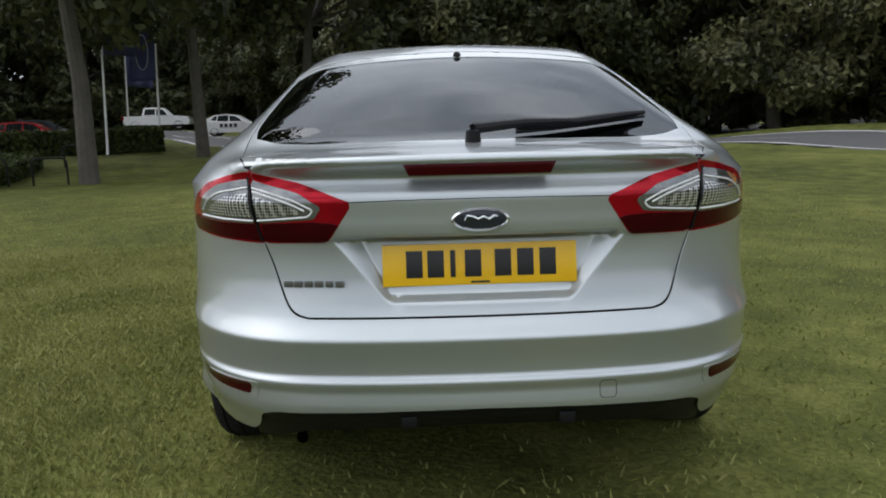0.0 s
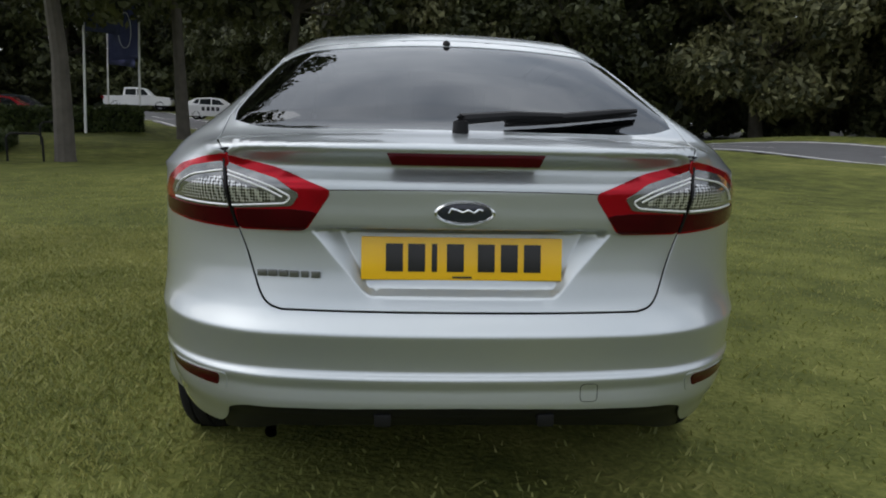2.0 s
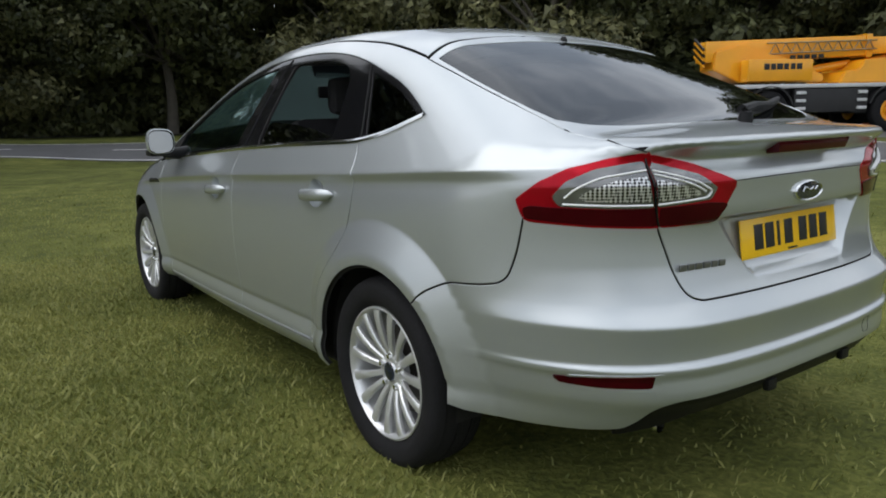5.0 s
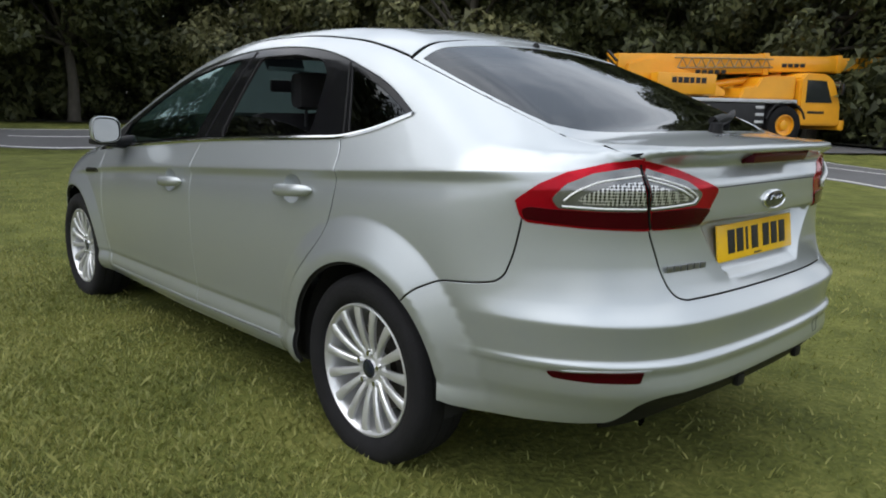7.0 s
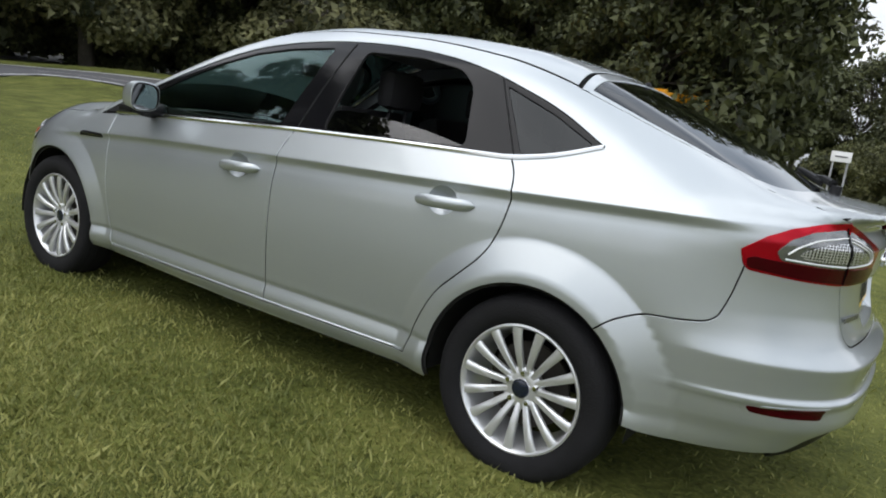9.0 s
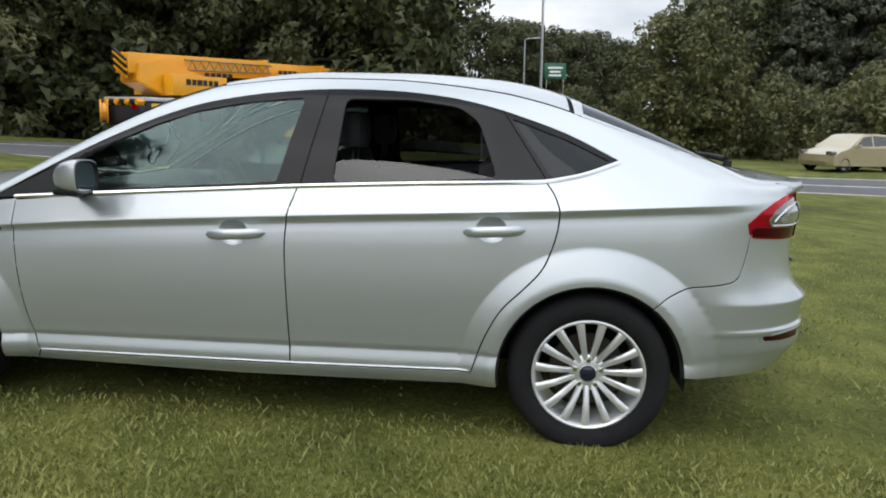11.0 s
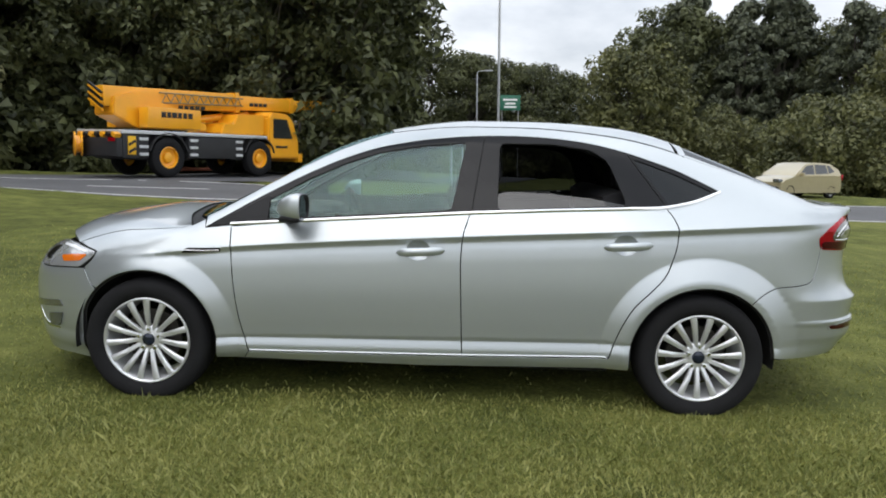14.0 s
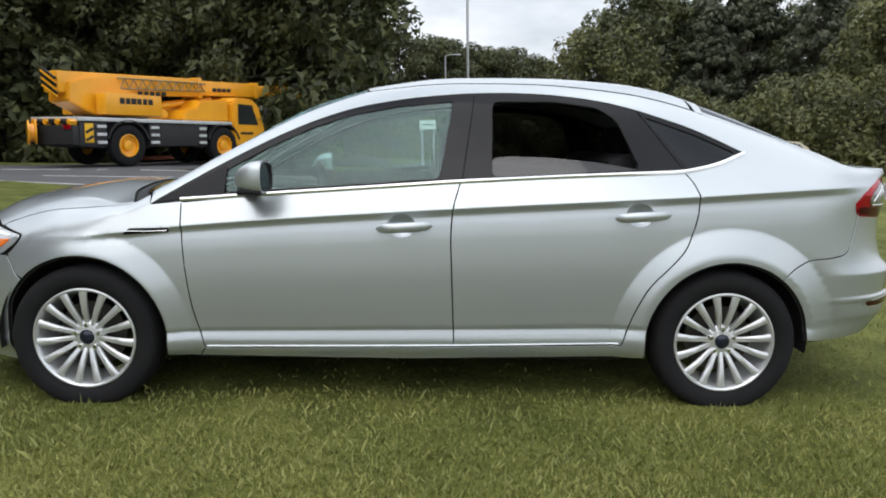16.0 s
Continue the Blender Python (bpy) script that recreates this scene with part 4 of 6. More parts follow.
        box(bm, .014 + .0275 * k, .009, .002, w_, .0175, .004, .0012)
        part("bar", bm, LETTER, word)
    ye = on("rear", [(-.50, .766), (-.36, .766)])
    way = math.degrees(math.atan2(ye[-1][1] - ye[0][1], .14))
    word.matrix_basis = pose(-.526, ye[0][1] - .002, .757, 90, 0, way) @ Matrix.Diagonal((1.02, 1, 1, 1))
    tagged(word, "raised metal bars in a row")
    wiper(car)
    # roof antenna stub and washer jet
    bm = bmesh.new()
    p = on("top", [(0, -1.350), (0.001, -1.350)])[0]
    lathe(bm, [(p[2] - .005, .015), (p[2] + .006, .014), (p[2] + .014, .009), (p[2] + .017, .001)], 14, "z")
    bmesh.ops.translate(bm, vec=(0, -1.350, 0), verts=bm.verts)
    part("washer_jet", bm, BLACK, car)


def wiper(car):
    g = lambda x, y: Vector(on("top", [(x, y), (x + .001, y)])[0])
    bm = bmesh.new()
    foot = g(.0, -2.125)
    tube(bm, [foot + Vector((0, 0, -.01)), foot + Vector((0, -.005, .03)), foot + Vector((0, .0, .042))], [.024, .020, .012], 12)
    a, b = g(.0, -2.115) + Vector((0, 0, .034)), g(.30, -2.02) + Vector((0, 0, .026))
    tube(bm, [a, a.lerp(b, .5) + Vector((0, 0, .006)), b], [.016, .013, .010], 8)
    arm = part("wiper_arm", bm, BLACK, car, "black rear wiper")
    bm = bmesh.new()
    pts = [g(x, y) + Vector((0, 0, .020)) for x, y in ((.13, -2.065), (.24, -2.035), (.36, -1.995), (.47, -1.95), (.55, -1.915))]
    tube(bm, pts, [.008, .012, .014, .012, .007], 8)
    tube(bm, [p + Vector((0, 0, -.013)) for p in pts], .005, 6)
    part("wiper_blade", bm, BLACK, arm)


def bumpers(car):
    half = []
    for s in (1, -1):
        half.append([on("side", arc(-AXLE, R_ARCH, 128, 178), s),
                     on("turn", [(.985, .330), (.90, .322), (.80, .320), (.66, .324), (.585, .330), (.550, .362), (.525, .404), (.48, .423), (.36, .429), (.214, .432)], s, round_off=.03), on("rear", mirrored([(.247, .433), (0, .437)], s))])
    up = lambda s: [on("rear", mirrored(GATE_SIDE[::-1], s), round_off=.03), on("turn", LAMP_OUT_LOW[::-1], s, round_off=.02)[:-2], on("side", BUMPER_GAP, s, round_off=.03)]
    r, l = half
    border = join(on("rear", [(0, .679), (.460, .679)]), *up(1), *r, *[q[::-1] for q in l[::-1]], *[q[::-1] for q in up(-1)[::-1]], on("rear", [(-.460, .679), (-.001, .679)]))
    bumper = sheet("rear_bumper", [patch("turn", border, h=.018)], PAINT, car)
    low = join(on("turn", [(-.60, 0.304), (-.56, 0.358), (-.53, 0.410), (-.48, 0.430), (-.36, 0.436), (-.21, 0.439), (0, 0.444), (.21, 0.439), (.36, 0.436), (.48, 0.430), (.53, 0.410), (.56, 0.358), (.60, 0.304), (.52, 0.323), (.42, 0.356), (.2, 0.370), (0, 0.374), (-.2, 0.370), (-.42, 0.356), (-.52, 0.323)], close=True))
    dif = sheet("rear_diffuser", [patch("turn", low, h=.025, lift=-.010, gap=-.006, deep=.05)], BLACK, car, "black lower valance")
    for x in (-.20, .22):
        bm = bmesh.new()
        y = on("rear", [(x, .42), (x + .001, .42)])[0][1]
        box(bm, x, y + .017, .400, .045, .02, .034, .006)
        part("diffuser_fin", bm, BLACK, dif)
    eye = join(on("rear", [(.305, .503), (.350, .503), (.350, .455), (.305, .455)], round_off=.012, close=True))
    bm = bmesh.new()
    for k in range(len(eye)):
        a, b = Vector(eye[k]), Vector(eye[(k + 1) % len(eye)])
        tube(bm, [a, b], .0009, 4, caps=False)
    part("tow_cover_joint", bm, VOID, bumper)
    bm = bmesh.new()
    tube(bm, [(-.49, -1.9, .300), (-.503, -2.10, .312), (-.507, -2.215, .311), (-.508, -2.238, .308)], .017, 16, caps=False)
    part("exhaust_tip", bm, CHROME, car, "chrome exhaust tip")
    # front bumper
    front = []
    for s in (1, -1):
        front.append([on("side", [(1.770, .686), (1.715, .604), (1.690, .590)], s), on("side", arc(AXLE, F_ARCH, 46, 22) + arc(AXLE, .360, 6, -20), s), on("nose", [(.90, .20), (.6, .19), (.3, .19), (0, .19)], s, round_off=.05)])
    topf = [on("nose", [(0.0, .735), (.30, .72), (.50, .692), (.60, .664), (.72, .667), (.854, .677), (.978, .688)], 1, round_off=.02)]
    topl = [on("nose", [(0.001, .735), (.30, .72), (.50, .692), (.60, .664), (.72, .667), (.854, .677), (.978, .688)], -1, round_off=.02)]
    r, l = front
    border = join(*topf, *r, *[q[::-1] for q in l[::-1]], *[q[::-1] for q in topl[::-1]])
    top_ring = join(on("nose", [(-.54, .67), (-.54, .76), (-.3, .78), (0, .78), (.3, .78), (.54, .76), (.54, .67)], round_off=.02, close=True))
    sheet("upper_grille", [patch("nose", top_ring, h=.03, lift=-.02, gap=0, deep=0)], BLACK, car, "black upper grille")
    grille = join(on("nose", [(-.28, .46), (-.20, .27), (.20, .27), (.28, .46)], round_off=.05, close=True))
    fb = sheet("front_bumper", [patch("nose", border, holes=[grille], h=.025)], PAINT, car)
    sheet("lower_grille", [patch("nose", grille, h=.04, lift=-.03, gap=0, deep=0)], BLACK, car, "black lower grille")
    for s in (-1, 1):
        fog = join(on("nose", [(.57, .425), (.62, .362), (.69, .330), (.82, .338), (.825, .349), (.70, .348), (.64, .375), (.60, .428)], s, round_off=.03, close=True))
        f = sheet("fog_lamp_bezel", [patch("nose", fog, s, h=.02, lift=.003, gap=0, deep=.006, under=False)], [CHROME, CHROME], fb, "bright fog lamp surround")
        fog = join(on("nose", [(.725, .414), (.870, .436), (.828, .357), (.725, .350)], s, round_off=.012, close=True))
        sheet("fog_lamp", [patch("nose", fog, s, h=.02, lift=.006, gap=0, deep=.002, under=False)], [FOG, FOG], f)
        strip = join(on("nose", [(.56, .468), (.85, .502), (.875, .470), (.58, .434)], s, round_off=.01, close=True))
        sheet("daytime_lamp", [patch("nose", strip, s, h=.02, lift=.005, gap=0, deep=.003, under=False)], [CLEAR_LENS, CLEAR_LENS], fb)


def wheel(car, s, y):
    w = new("wheel")
    w.parent = car
    w.matrix_basis = pose(s * .81, y, WHEEL_Z, 0, 0, 0 if s < 0 else 180)
    # built facing -x; the outer tyre wall lies at -0.105
    bm = bmesh.new()
    lathe(bm, [(-.085, .226), (-.100, .236), (-.109, .262), (-.110, .285), (-.104, .304), (-.090, .316), (-.070, .3225), (-.066, .317), (-.060, .323), (-.022, .325), (-.019, .317), (-.013, .325), (.03, .325), (.033, .317), (.038, .324), (.08, .318), (.10, .30), (.11, .26), (.09, .22)], 72)
    part("tyre", bm, TYRE, w, "black road tyre", angle=50)
    bm = bmesh.new()
    lathe(bm, [(-.084, .226), (-.094, .226), (-.096, .220), (-.090, .213), (-.070, .206), (-.02, .196), (.07, .19), (.08, .215)], 72)
    n = 15
    for k in range(n):
        a = 2 * math.pi * k / n + radians(6 if y < 0 else 18)
        rings = []
        for r, wd, x, d in ((.050, .0105, -.062, .026), (.075, .0108, -.070, .020), (.11, .0122, -.081, .018), (.155, .0142, -.089, .016), (.195, .0162, -.092, .015), (.216, .0190, -.090, .014)):
            u, v = (math.cos(a), math.sin(a)), (-math.sin(a), math.cos(a))
            rings.append([bm.verts.new((xx, r * u[0] + t * v[0], r * u[1] + t * v[1])) for t, xx in ((-wd, x + d), (-wd, x + .005), (-wd * .6, x), (wd * .6, x), (wd, x + .005), (wd, x + d))])
        for p, q in zip(rings, rings[1:]):
            for j in range(5):
                bm.faces.new((p[j], p[j + 1], q[j + 1], q[j]))
    lathe(bm, [(-.035, .075), (-.056, .074), (-.062, .066), (-.064, .036), (-.070, .033)], 40)
    rim = part("rim", bm, ALLOY, w, "silver alloy rim with fifteen slim spokes", angle=40)
    bm = bmesh.new()
    lathe(bm, [(-.066, .031), (-.072, .029), (-.075, .018), (-.076, .001)], 28)
    part("centre_cap", bm, BADGE, rim, "dark centre cap with a bright ring")
    for k in range(5):
        a = 2 * math.pi * k / 5 + math.pi / 2
        bm = bmesh.new()
        lathe(bm, [(-.058, .012), (-.066, .0115), (-.074, .0085), (-.075, .001)], 8)
        bmesh.ops.translate(bm, vec=(0, .054 * math.cos(a), .054 * math.sin(a)), verts=bm.verts)
        part("wheel_nut", bm, CHROME, rim)
    bm = bmesh.new()
    lathe(bm, [(-.006, .001), (-.006, .150), (.004, .152), (.006, .001)], 40)
    lathe(bm, [(-.03, .001), (-.03, .07), (.0, .07)], 24)
    part("brake_disc", bm, material("brake_iron", (.05, .045, .04), .5, .6) if "brake_iron" not in bpy.data.materials else bpy.data.materials["brake_iron"], w)


def liner(car):
    """The dark inside of the shell: arches, floor and seals."""
    for cy, r in ((-AXLE, R_ARCH), (AXLE, F_ARCH)):
        for s in (-1, 1):
            bm = bmesh.new()
            rows = []
            for x in (.885, .60):
                rows.append([bm.verts.new((s * x, cy + (r + .012) * math.cos(radians(a)), WHEEL_Z + (r + .012) * math.sin(radians(a)))) for a in range(-8, 189, 7)])
            for k in range(len(rows[0]) - 1):
                bm.faces.new((rows[0][k], rows[0][k + 1], rows[1][k + 1], rows[1][k]))
            bm.faces.new(rows[1])
            part("wheel_arch_liner", bm, VOID, car, smooth=False)
    for name, *b in (("floor_pan", 0, 0, .25, 1.66, 1.95, .06), ("rear_subframe", 0, -1.45, .36, 1.15, 1.35, .08), ("front_subframe", 0, 1.45, .36, 1.15, 1.35, .08), ("engine_bay", 0, 1.42, .58, 1.0, .8, .3), ("boot_liner", 0, -1.75, .62, 1.15, .85, .42), ("bumper_beam", 0, -2.08, .46, 1.1, .3, .18),
                     ("door_liner", -.83, 0, .55, .05, 1.95, .6), ("door_liner", .83, 0, .55, .05, 1.95, .6), ("door_card", -.80, -.02, .93, .03, 1.9, .16), ("door_card", .80, -.02, .93, .03, 1.9, .16)):
        bm = bmesh.new()
        box(bm, *b, .01)
        part(name, bm, VOID, car)


def cabin(car):
    def seat(x, y, wide=.50, bench=False):
        bm = bmesh.new()
        box(bm, x, y, .56, wide, .50, .18, .05)
        box(bm, x, y - .30, .86, wide * .96, .14, .60, .05, Matrix.Rotation(radians(-17), 4, "X"))
        st = part("seat", bm, SEAT, car, "dark cloth seat")
        heads = (-.38, 0, .38) if bench else (0,)
        for hx in heads:
            bm = bmesh.new()
            hz_ = 1.215 if bench else 1.255
            box(bm, x + hx, y - .41, hz_, .25, .10, .17, .045)
            tube(bm, [(x + hx - .06, y - .40, hz_ - .16), (x + hx - .06, y - .41, hz_ - .05)], .008, 6)
            tube(bm, [(x + hx + .06, y - .40, hz_ - .16), (x + hx + .06, y - .41, hz_ - .05)], .008, 6)
            part("headrest", bm, SEAT, st)
    seat(-.37, .05)
    seat(.37, .05)
    seat(0, -.78, 1.3, True)
    bm = bmesh.new()
    box(bm, 0, .86, .84, 1.46, .42, .26, .08)
    box(bm, .37, .70, .93, .36, .2, .10, .04)
    part("dashboard", bm, material("dash_plastic", (.03, .03, .033), .6, vary=.15), car, "dark dashboard")
    bm = bmesh.new()
    ring = [Vector((.37 + .18 * math.cos(a), .52 + .055 * math.sin(a), .90 + .17 * math.sin(a))) for a in (2 * math.pi * k / 28 for k in range(29))]
    tube(bm, ring, .016, 8, caps=False)
    box(bm, .37, .53, .89, .30, .04, .06, .015)
    box(bm, .37, .535, .85, .06, .04, .12, .015)
    part("steering_wheel", bm, BLACK, car, "dark steering wheel")
    bm = bmesh.new()
    box(bm, 0, -1.60, 1.085, 1.10, .60, .02, .008)
    part("parcel_shelf", bm, SEAT, car)
    bm = bmesh.new()
    pts = [on("top", [(x, .55), (x + .001, .55)])[0] for x in (0,)]
    box(bm, 0, .50, 1.30, .24, .03, .07, .015)
    part("inner_mirror", bm, BLACK, car)
    # roof lining
    V = [(x, y, float(c_top(y) - c_crown(y) * x * x) - .035) for y in np.linspace(-1.3, .2, 12) for x in np.linspace(-.53, .53, 9)]
    F = [(r * 9 + c, r * 9 + c + 1, (r + 1) * 9 + c + 1, (r + 1) * 9 + c) for r in range(11) for c in range(8)]
    mesh_ob("roof_lining", V, F, TRIM, car, smooth=True)


car = build_car()

# ---------------------------------------------------------------- the ground: one sheet, with the road let into it
CONTROL = [(26.8, -14.1, -0.11), (32.1, 14.1, -0.29), (21.6, 10.3, 0.28), (27.8, 9.2, 0.30), (-4.0, 30.4, 0.49), (0.0, 0.0, 0.0), (-4.0, -3.0, 0.0), (-4.0, 3.0, 0.0), (3.0, -4.0, 0.0), (5.0, 4.0, 0.0), (0.0, 8.0, 0.03), (8.0, 0.0, 0.0), (8.42, -11.24, -0.37), (0.92, -11.92, -0.31), (-10.05, -0.34, -0.02), (11.38, 13.02, 0.31), (4.63, 20.61, -0.37), (-3.51, 25.28, 0.03), (-9.66, 17.1, -0.23), (-9.68, 28.64, -0.08), (-13.08, 47.79, 0.87), (-13.21, 27.91, 0.24), (-12.26, 30.79, 0.81), (15.03, 5.77, -0.08), (16.01, -0.58, -0.52), (17.11, -13.47, -0.33), (18.83, 7.6, 0.09), (21.13, 7.8, 0.17), (22.34, 3.6, -0.31), (24.7, -13.8, -0.22), (17.1, 23.39, 0.91), (10.44, 19.67, 0.6), (7.45, 33.84, 0.23), (37.43, 3.22, -0.49), (38.05, 37.29, 1.89), (61.12, -54.66, -1.95), (-23.37, 56.08, 1.43), (-41.43, 55.74, 1.22), (-1.48, 84.77, 0.82), (4.88, -59.72, -1.89), (-60.0, 0.0, 0.2), (39.48, -21.49, -0.81), (76.09, -8.14, -1.79)]
CP = np.array(CONTROL, float)


def ground_z(x, y):
    x, y = np.broadcast_arrays(np.asarray(x, float), np.asarray(y, float))
    d2 = (x[..., None] - CP[:, 0]) ** 2 + (y[..., None] - CP[:, 1]) ** 2
    w = 1 / (d2 + 6.0) ** 1.6
    z = (w * CP[:, 2]).sum(-1) / w.sum(-1)
    away = step(2.5, 9.0, np.hypot(x, np.maximum(np.abs(y) - 1.5, 0)))
    return z * away + .032 * (1 - away)


ROAD = [(32.62, -137.52), (23.62, -58.03), (21.16, -28.16), (20.3, -12.18), (19.56, -1.23), (18.32, 6.95), (15.66, 15.32), (10.83, 22.69), (4.26, 26.65), (-4.61, 30.17), (-12.6, 44.2), (-24.2, 57.5), (-40.5, 79.0), (-60.0, 135.0)]
ROAD_HALF = 3.1


def smooth_line(pts, n):
    p = np.array(pts, float)
    t = np.r_[0, np.cumsum(np.linalg.norm(np.diff(p, axis=0), axis=1))]
    q = np.linspace(0, t[-1], n)
    out = []
    for k in range(2):
        out.append(curve(*zip(t, p[:, k]))(q))
    return np.stack(out, 1)


road_line = smooth_line(ROAD, 260)
for _ in range(30):
    road_line[1:-1] = (road_line[:-2] + 2 * road_line[1:-1] + road_line[2:]) / 4


def road_gap(x, y):
    """Distance from the middle of the road."""
    p = np.stack([np.ravel(x), np.ravel(y)], 1)
    best = np.full(len(p), 1e9)
    for a, b in zip(road_line, road_line[1:]):
        d = b - a
        t = np.clip(((p - a) @ d) / (d @ d), 0, 1)
        best = np.minimum(best, np.hypot(*(p - a - t[:, None] * d).T))
    return best.reshape(np.shape(x))


# the side road that leaves it towards the far lamps
BRANCH = [(18.0, 13.8), (21.5, 11.8), (25.0, 9.8), (29.3, 7.3), (34.5, 4.3), (48.0, -2.0), (66.0, -4.5), (100.0, -5.0)]
branch_line = smooth_line(BRANCH, 300)


def branch_gap(x, y):
    x, y = np.asarray(x, float), np.asarray(y, float)
    best = np.full(x.shape, 1e9)
    for p in branch_line:
        best = np.minimum(best, np.hypot(x - p[0], y - p[1]))
    return best


def ground_mesh():
    ax = np.concatenate([[-2500, -900, -400, -200, -130, -90, -65], np.arange(-50, -14, 3.0), np.arange(-14, 40, .6), np.arange(40, 70, 3), [80, 110, 160, 260, 500, 1000, 2500]])
    ay = np.concatenate([[-2500, -900, -400, -200, -130, -90, -65], np.arange(-50, -20, 2.0), np.arange(-20, 44, .6), np.arange(44, 80, 3), [90, 120, 170, 260, 500, 1000, 2500]])
    X, Y = np.meshgrid(ax, ay, indexing="ij")
    Z = ground_z(X, Y)
    g = np.minimum(road_gap(X, Y), branch_gap(X, Y) - .1)
    Z = Z - .14 * (1 - step(ROAD_HALF - .1, ROAD_HALF + .5, g))
    n, m = X.shape
    V = np.stack([X.ravel(), Y.ravel(), Z.ravel()], 1)
    F = [(i * m + j, (i + 1) * m + j, (i + 1) * m + j + 1, i * m + j + 1) for i in range(n - 1) for j in range(m - 1)]
    return V, F


def grass_ground():
    m = bpy.data.materials.new("lawn_soil")
    m.use_nodes = True
    n, l = m.node_tree.nodes, m.node_tree.links
    p = n["Principled BSDF"]
    p.inputs["Roughness"].default_value = 0.9
    p.inputs["Specular IOR Level"].default_value = 0.15
    co = n.new("ShaderNodeTexCoord")
    tex = [n.new("ShaderNodeTexNoise") for _ in range(3)]
    for t, sc in zip(tex, (.35, 2.6, 42)):
        t.inputs["Scale"].default_value, t.inputs["Detail"].default_value = sc, 5
        l.new(co.outputs["Object"], t.inputs["Vector"])
    a, b = n.new("ShaderNodeMath"), n.new("ShaderNodeMath")
    a.operation = b.operation = "ADD"
    l.new(tex[0].outputs["Fac"], a.inputs[0])
    l.new(tex[1].outputs["Fac"], a.inputs[1])
    l.new(a.outputs[0], b.inputs[0])
    l.new(tex[2].outputs["Fac"], b.inputs[1])
    ramp = n.new("ShaderNodeValToRGB")
    ramp.color_ramp.elements[0].position, ramp.color_ramp.elements[1].position = .40, .62
    ramp.color_ramp.elements[0].color, ramp.color_ramp.elements[1].color = (.050, .060, .014, 1), (.185, .185, .052, 1)
    mid = ramp.color_ramp.elements.new(.52)
    mid.color = (.108, .120, .028, 1)
    d = n.new("ShaderNodeMath")
    d.operation = "DIVIDE"
    d.inputs[1].default_value = 3.0
    l.new(b.outputs[0], d.inputs[0])
    l.new(d.outputs[0], ramp.inputs["Fac"])
    l.new(ramp.outputs["Color"], p.inputs["Base Color"])
    bu = n.new("ShaderNodeBump")
    bu.inputs["Strength"].default_value, bu.inputs["Distance"].default_value = .7, .03
    l.new(tex[2].outputs["Fac"], bu.inputs["Height"])
    l.new(bu.outputs["Normal"], p.inputs["Normal"])
    return m


LAWN = grass_ground()
ground = mesh_ob("ground", *ground_mesh(), LAWN, smooth=True)
tagged(ground, "mown green lawn rolling gently to the trees", "ground", kind="structure")
ASPHALT = material("asphalt", (.085, .085, .088), .85, vary=.25, scale=.6, fine=.5, bump=.4, bump_scale=40)
WHITE_LINE = material("road_paint", (.62, .62, .60), .7, vary=.15, scale=2)


def ribbon(a, b, lift, every=1, on_off=None):
    """A strip along the road between two distances from its middle."""
    d = np.gradient(road_line, axis=0)
    d /= np.linalg.norm(d, axis=1)[:, None]
    nrm = np.stack([d[:, 1], -d[:, 0]], 1)
    V, F = [], []
    k = 9 if b - a > 1 else 2
    for i, (p, q) in enumerate(zip(road_line, nrm)):
        for o in np.linspace(a, b, k):
            c = p + q * o
            V.append((c[0], c[1], float(ground_z(c[0], c[1])) - .06 + lift))
    for i in range(len(road_line) - 1):
        if on_off and (i // on_off[0]) % 2:
            continue
        for j in range(k - 1):
            F.append((i * k + j, i * k + j + 1, (i + 1) * k + j + 1, (i + 1) * k + j))
    return V, F


road = mesh_ob("road", *ribbon(-ROAD_HALF, ROAD_HALF, .0), ASPHALT, smooth=True)
tagged(road, "grey asphalt road curving round the lawn", "road", kind="structure")
for a, b, oo in ((-ROAD_HALF + .25, -ROAD_HALF + .42, None), (ROAD_HALF - .42, ROAD_HALF - .25, None), (-.07, .07, (3,))):
    ln = mesh_ob("road_marking", *ribbon(a, b, .006, on_off=oo), WHITE_LINE)
    tagged(ln, "worn white painted road line", "road marking", kind="structure")

def side_strip(a, b, lift):
    g = np.gradient(branch_line, axis=0)
    g /= np.linalg.norm(g, axis=1)[:, None]
    side = np.stack([g[:, 1], -g[:, 0]], 1)
    k = 9 if b - a > 1 else 2
    V = []
    for p, q in zip(branch_line, side):
        for o in np.linspace(a, b, k):
            c = p + q * o
            V.append((c[0], c[1], float(ground_z(c[0], c[1])) + lift))
    return V, [(i * k + j, i * k + j + 1, (i + 1) * k + j + 1, (i + 1) * k + j) for i in range(len(branch_line) - 1) for j in range(k - 1)]


side_road = mesh_ob("road", *side_strip(-3.0, 3.0, -.054), ASPHALT, smooth=True)
tagged(side_road, "grey asphalt side road leading off between the trees", "road", kind="structure")

# ---------------------------------------------------------------- trees
BARK = material("bark", (.085, .076, .062), .9, vary=.35, scale=3, fine=.5, bump=.8, bump_scale=14)
LEAF_DARK = leafy("dark_leaves", (.022, .028, .012), (.120, .132, .052))
LEAF_CHESTNUT = leafy("chestnut_leaves", (.028, .036, .015), (.27, .265, .125))
LEAF_GREEN = leafy("bright_leaves", (.036, .044, .015), (.165, .166, .062))
LEAF_PINE = leafy("pine_needles", (.028, .037, .024), (.125, .138, .080))


